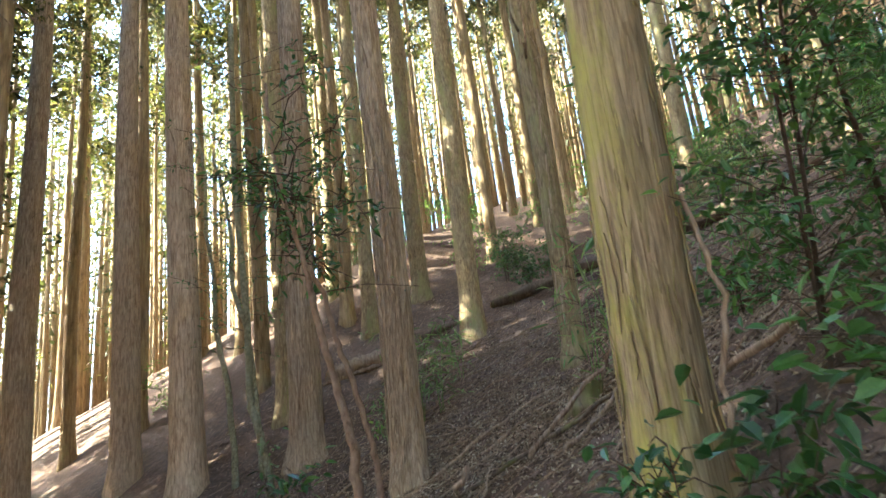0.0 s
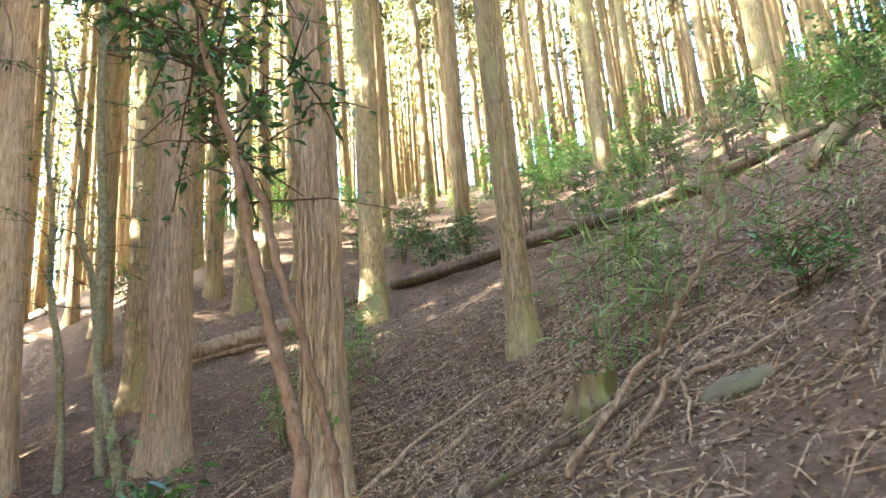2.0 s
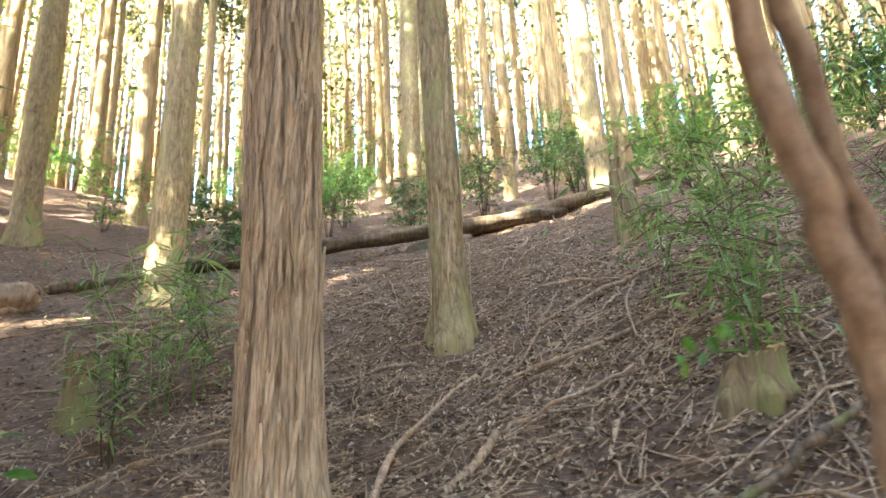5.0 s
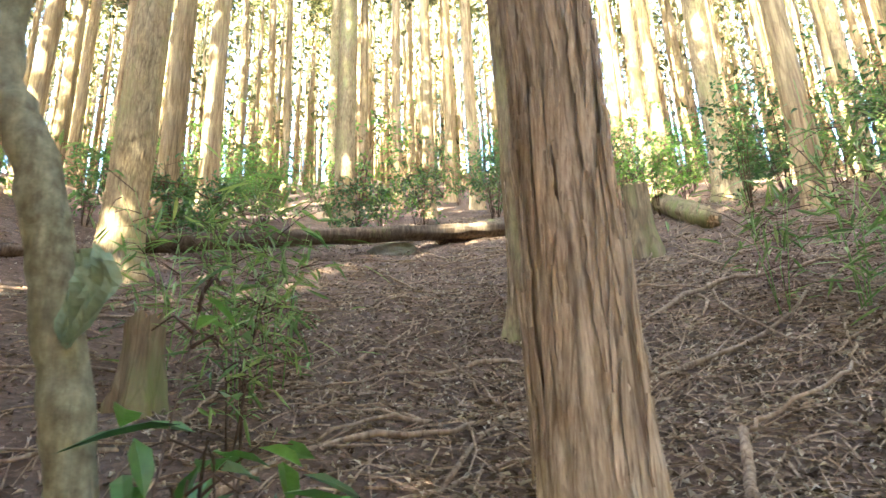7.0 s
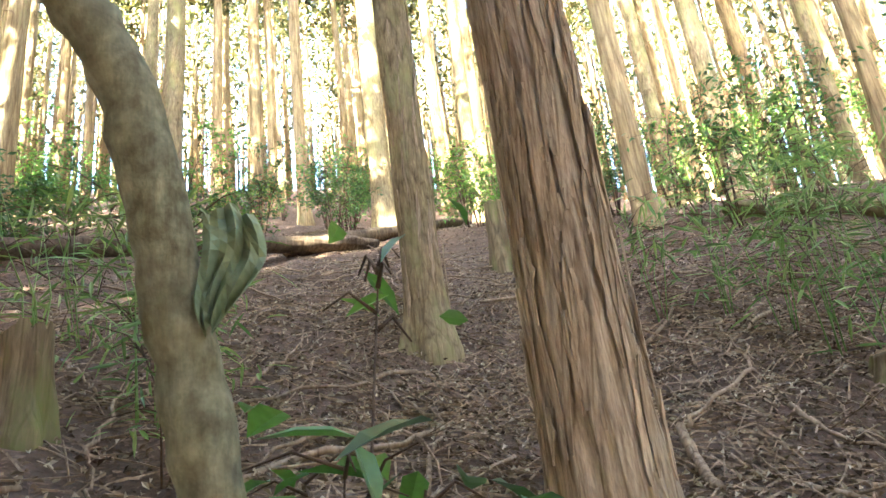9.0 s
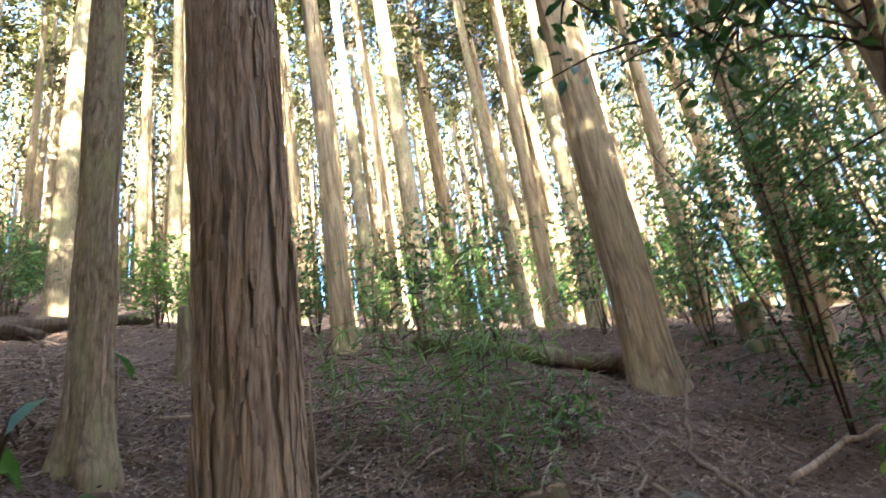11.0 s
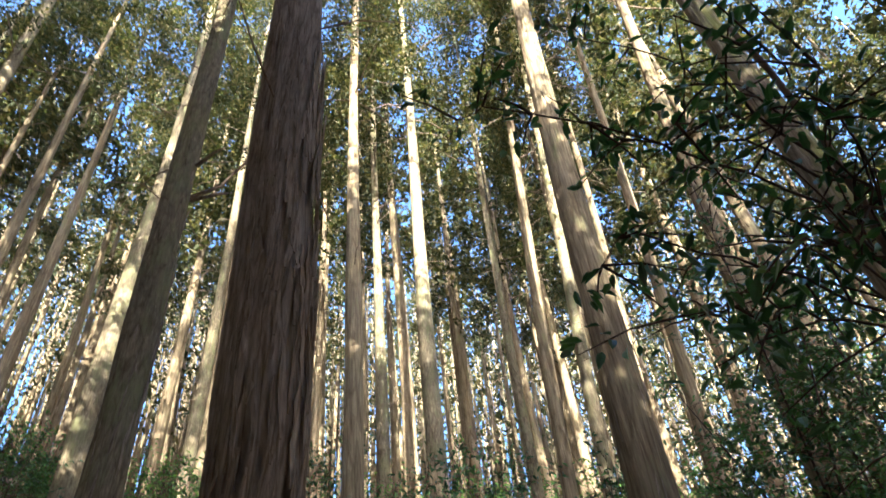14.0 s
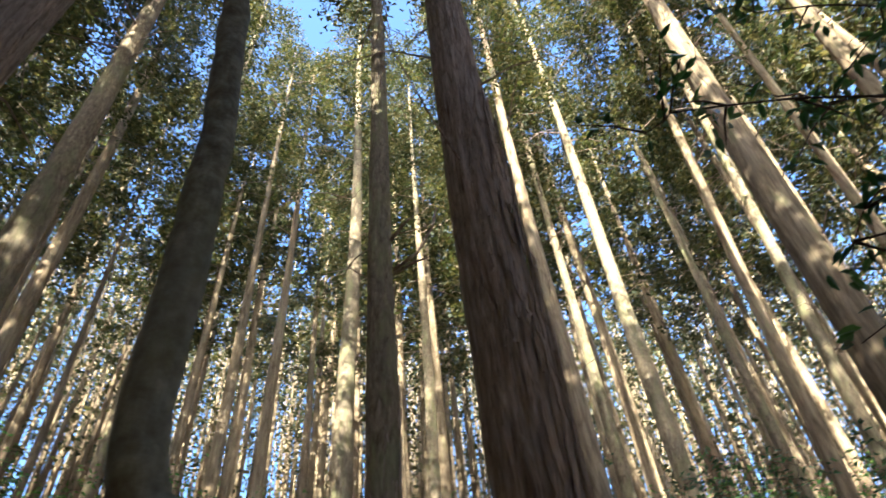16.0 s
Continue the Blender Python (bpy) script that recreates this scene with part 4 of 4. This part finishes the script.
# beside the mossy trunk at the start of the walk
shrub(3.2, -3.6, 4.8, 2.0, 0.085, 51, M_LEAF_MID, L_TALL, 20, 2, bare=0.08, thick=0.002, limbs=56)
shrub(3.9, -3.1, 5.6, 2.4, 0.085, 52, M_LEAF, L_TALL, 20, 2, bare=0.08, thick=0.002, limbs=56)
shrub(4.1, -4.2, 4.2, 2.0, 0.085, 53, M_LEAF, L_TALL, 18, 2, bare=0.08, thick=0.002, limbs=56)
shrub(2.75, -4.8, 0.62, 0.45, 0.12, 54, M_LEAF, "low green broad-leaved seedling by the trunk", 5, 3, 0.5)
shrub(3.15, -4.75, 0.55, 0.45, 0.12, 55, M_LEAF_MID, "low light green broad-leaved seedling by the trunk", 4, 3, 0.5)
shrub(2.45, -4.45, 0.55, 0.35, 0.085, 56, M_LEAF, "low dark green seedling at the trunk's foot", 5, 3, 0.45)
# bamboo and seedlings on the open slope
BAMBOO = ((2.15, -0.75, 1.25, .8), (2.35, -0.45, 1.5, .9), (2.7, -0.2, 1.3, .9), (3.1, 0.2, 1.7, 1.1), (2.85, 0.6, 1.0, .8), (3.6, -0.2, 1.9, 1.3),
          (-0.27, 2.0, 1.2, .7), (0.0, 2.15, 1.0, .7), (-0.5, 2.5, 1.2, .8), (0.1, 3.2, .9, .7), (4.1, -0.5, 1.3, 1.0), (4.6, -0.9, 1.3, 1.0), (5.2, -0.2, 1.6, 1.1))
for k, (x, y, h, w) in enumerate(BAMBOO):
    shrub(x, y, h, w, 0.19, 60 + k, M_BAMBOO, L_BB, 4, 4, 0.12, "bamboo_clump", 0.25, M_BAMBOO, 0.0014)
EVERGREEN = ((0.9, 6.9, 1.3, 1.1), (1.5, 7.4, 1.0, 1.0), (5.6, 7.8, 1.7, 1.6), (4.0, 7.5, 1.2, 1.3), (6.6, 7.0, 2.0, 1.6),
             (5.9, 0.4, 1.9, 1.5), (6.6, -0.4, 2.1, 1.7), (6.4, 2.3, 1.6, 1.4), (7.4, 2.2, 2.0, 1.7), (6.9, -1.8, 1.8, 1.5), (6.2, -2.9, 2.2, 1.7), (7.2, -3.6, 2.4, 1.8),
             (5.2, -3.5, 4.6, 2.4), (5.9, -4.5, 4.2, 2.2), (4.7, -4.8, 3.4, 2.0), (8.3, 5.0, 1.8, 1.6), (7.9, 7.9, 1.9, 1.7), (2.9, 8.9, 1.6, 1.5), (0.2, 8.6, 1.4, 1.4))
for k, (x, y, h, w) in enumerate(EVERGREEN):
    shrub(x, y, h, w, 0.095, 90 + k, M_LEAF_MID if k > 10 else M_LEAF, L_EV, 14 if k > 6 else 13, 2 if h > 3 else 6, limbs=34 if h > 3 else 8)
YOUNG = ((5.2, 8.6, 1.3, 1.4), (6.3, 8.9, 1.4, 1.5), (7.2, 4.6, 1.5, 1.5), (8.8, 3.9, 1.9, 1.8), (8.4, 1.6, 2.2, 1.9), (9.4, 0.1, 2.4, 2.0), (9.3, -2.2, 2.4, 2.0), (3.6, 10.2, 1.4, 1.6),
         (8.8, 9.2, 2.0, 1.8), (-0.9, 9.8, 1.3, 1.5), (6.6, 3.7, 1.2, 1.2), (9.6, 6.0, 2.1, 1.9), (7.4, -5.2, 2.6, 2.2), (1.6, 12.0, 1.6, 1.8), (-5.5, 8.5, 1.5, 1.6), (-7.5, 7.0, 1.6, 1.6))
for k, (x, y, h, w) in enumerate(YOUNG):
    shrub(x, y, h, w, 0.095, 130 + k, M_LEAF_LIGHT, L_YG, 10, 6)
shrub(3.4, -1.0, 0.42, 0.9, 0.09, 128, M_LEAF_MID, "low sparse broad-leaved seedlings beside fallen branches", 4, 6)
# sunlit young growth further up the slope
rng = np.random.default_rng(91)
PROTO = [shrub(9.5 + k, 8.0 - 2.6 * k, 1.5 + 0.2 * k, 1.6, 0.11, 700 + k, M_LEAF_LIGHT if k % 2 else M_LEAF_MID, L_YG, 10, 6) for k in range(4)]
made = 0
while made < 70:
    r, a = rng.uniform(9.5, 26), rng.uniform(-0.6, 2.0)
    x, y = 1.0 + r * math.cos(a), 0.5 + r * math.sin(a)
    if any((x - p) ** 2 + (y - q) ** 2 < 0.36 for p, q in placed):
        continue
    s = rng.uniform(0.6, 1.5)
    copy_thing(PROTO[made % 4], Matrix.Translation((x, y, float(ground_z(x, y)))) @ Matrix.Rotation(rng.uniform(0, 6.28), 4, "Z") @ Matrix.Diagonal((s, s, s, 1)))
    made += 1
# large-leaved seedlings close to the thin tree
shrub(-1.36, -0.12, 0.90, 0.36, 0.15, 171, M_LEAF, "thin seedling with large dark green leaves", 2, 2, 0.36, "seedling", 0.6)
shrub(-1.14, 0.14, 0.74, 0.40, 0.17, 172, M_LEAF_MID, "thin seedling with large dark green leaves", 2, 2, 0.36, "seedling", 0.6)
shrub(-1.38, -0.16, 1.28, 0.16, 0.09, 174, M_LEAF_MID, "very thin seedling with a few leaves on top", 1, 1, 0.36, "seedling", 0.88, None, 0.0008)
shrub(-0.55, 1.4, 0.8, 0.5, 0.12, 173, M_BAMBOO, L_BB, 7, 4, 0.14, "bamboo_clump")

# glossy boughs of the crooked sapling, hanging over the walk
t = crooked
o = (0.52, -2.30, float(ground_z(0.52, -2.30)))
rng = np.random.default_rng(33)
lines = []
BOUGHS = (((0.05, -2.3, 3.6), (-0.1, -1.8, 4.0), (-0.15, -1.0, 4.55), (0.0, -0.75, 4.65)),
          ((0.13, -2.33, 3.2), (0.1, -1.9, 3.5), (0.05, -1.45, 3.75), (0.05, -1.25, 3.6)),
          ((0.0, -2.3, 3.8), (0.1, -2.0, 4.3), (0.2, -1.6, 4.6), (0.1, -1.3, 4.9)),
          ((0.14, -2.33, 3.1), (0.1, -2.0, 3.25), (0.0, -1.7, 3.3), (-0.05, -1.5, 3.25)),
          ((0.1, -2.33, 3.3), (0.3, -2.1, 3.6), (0.45, -1.9, 3.7), (0.5, -1.7, 3.6)),
          ((0.08, -2.33, 3.4), (-0.2, -2.3, 3.8), (-0.4, -2.1, 4.1), (-0.5, -1.9, 4.2)),
          ((-0.05, -2.3, 4.1), (0.1, -2.1, 4.8), (0.1, -1.7, 5.3), (0.0, -1.4, 5.5)),
          ((0.05, -2.33, 3.5), (-0.15, -2.25, 3.7), (-0.3, -2.2, 3.9), (-0.45, -2.2, 4.1)),
          ((0.1, -2.33, 3.35), (0.0, -2.15, 3.45), (-0.1, -2.0, 3.45), (-0.2, -1.9, 3.35)),
          ((0.05, -2.3, 3.6), (0.1, -2.6, 3.7), (0.0, -2.9, 3.8), (-0.2, -3.0, 4.0)),
          ((-0.02, -2.3, 3.8), (-0.2, -2.0, 4.0), (-0.3, -1.8, 4.0), (-0.35, -1.6, 3.9)))
for k, b in enumerate(BOUGHS):
    line = wander(rel(b, o), 4, 0.02, 600 + k)
    lines.append(line)
    for q in range(9):
        i = int(rng.integers(3, len(line)))
        d = unit(rng.normal(0, 1, 3) * (1, 1, 0.5)) * rng.uniform(0.15, 0.5)
        lines.append([line[i - 1], line[i - 1] + d * 0.5, line[i - 1] + d + [0, 0, -0.05]])
twig_set("twigwork", lines, 0.007, M_DARKSTEM, t)
foliage_along("foliage", lines, 8, 0.088, 0.038, M_LEAF, t, 34, 0.08)
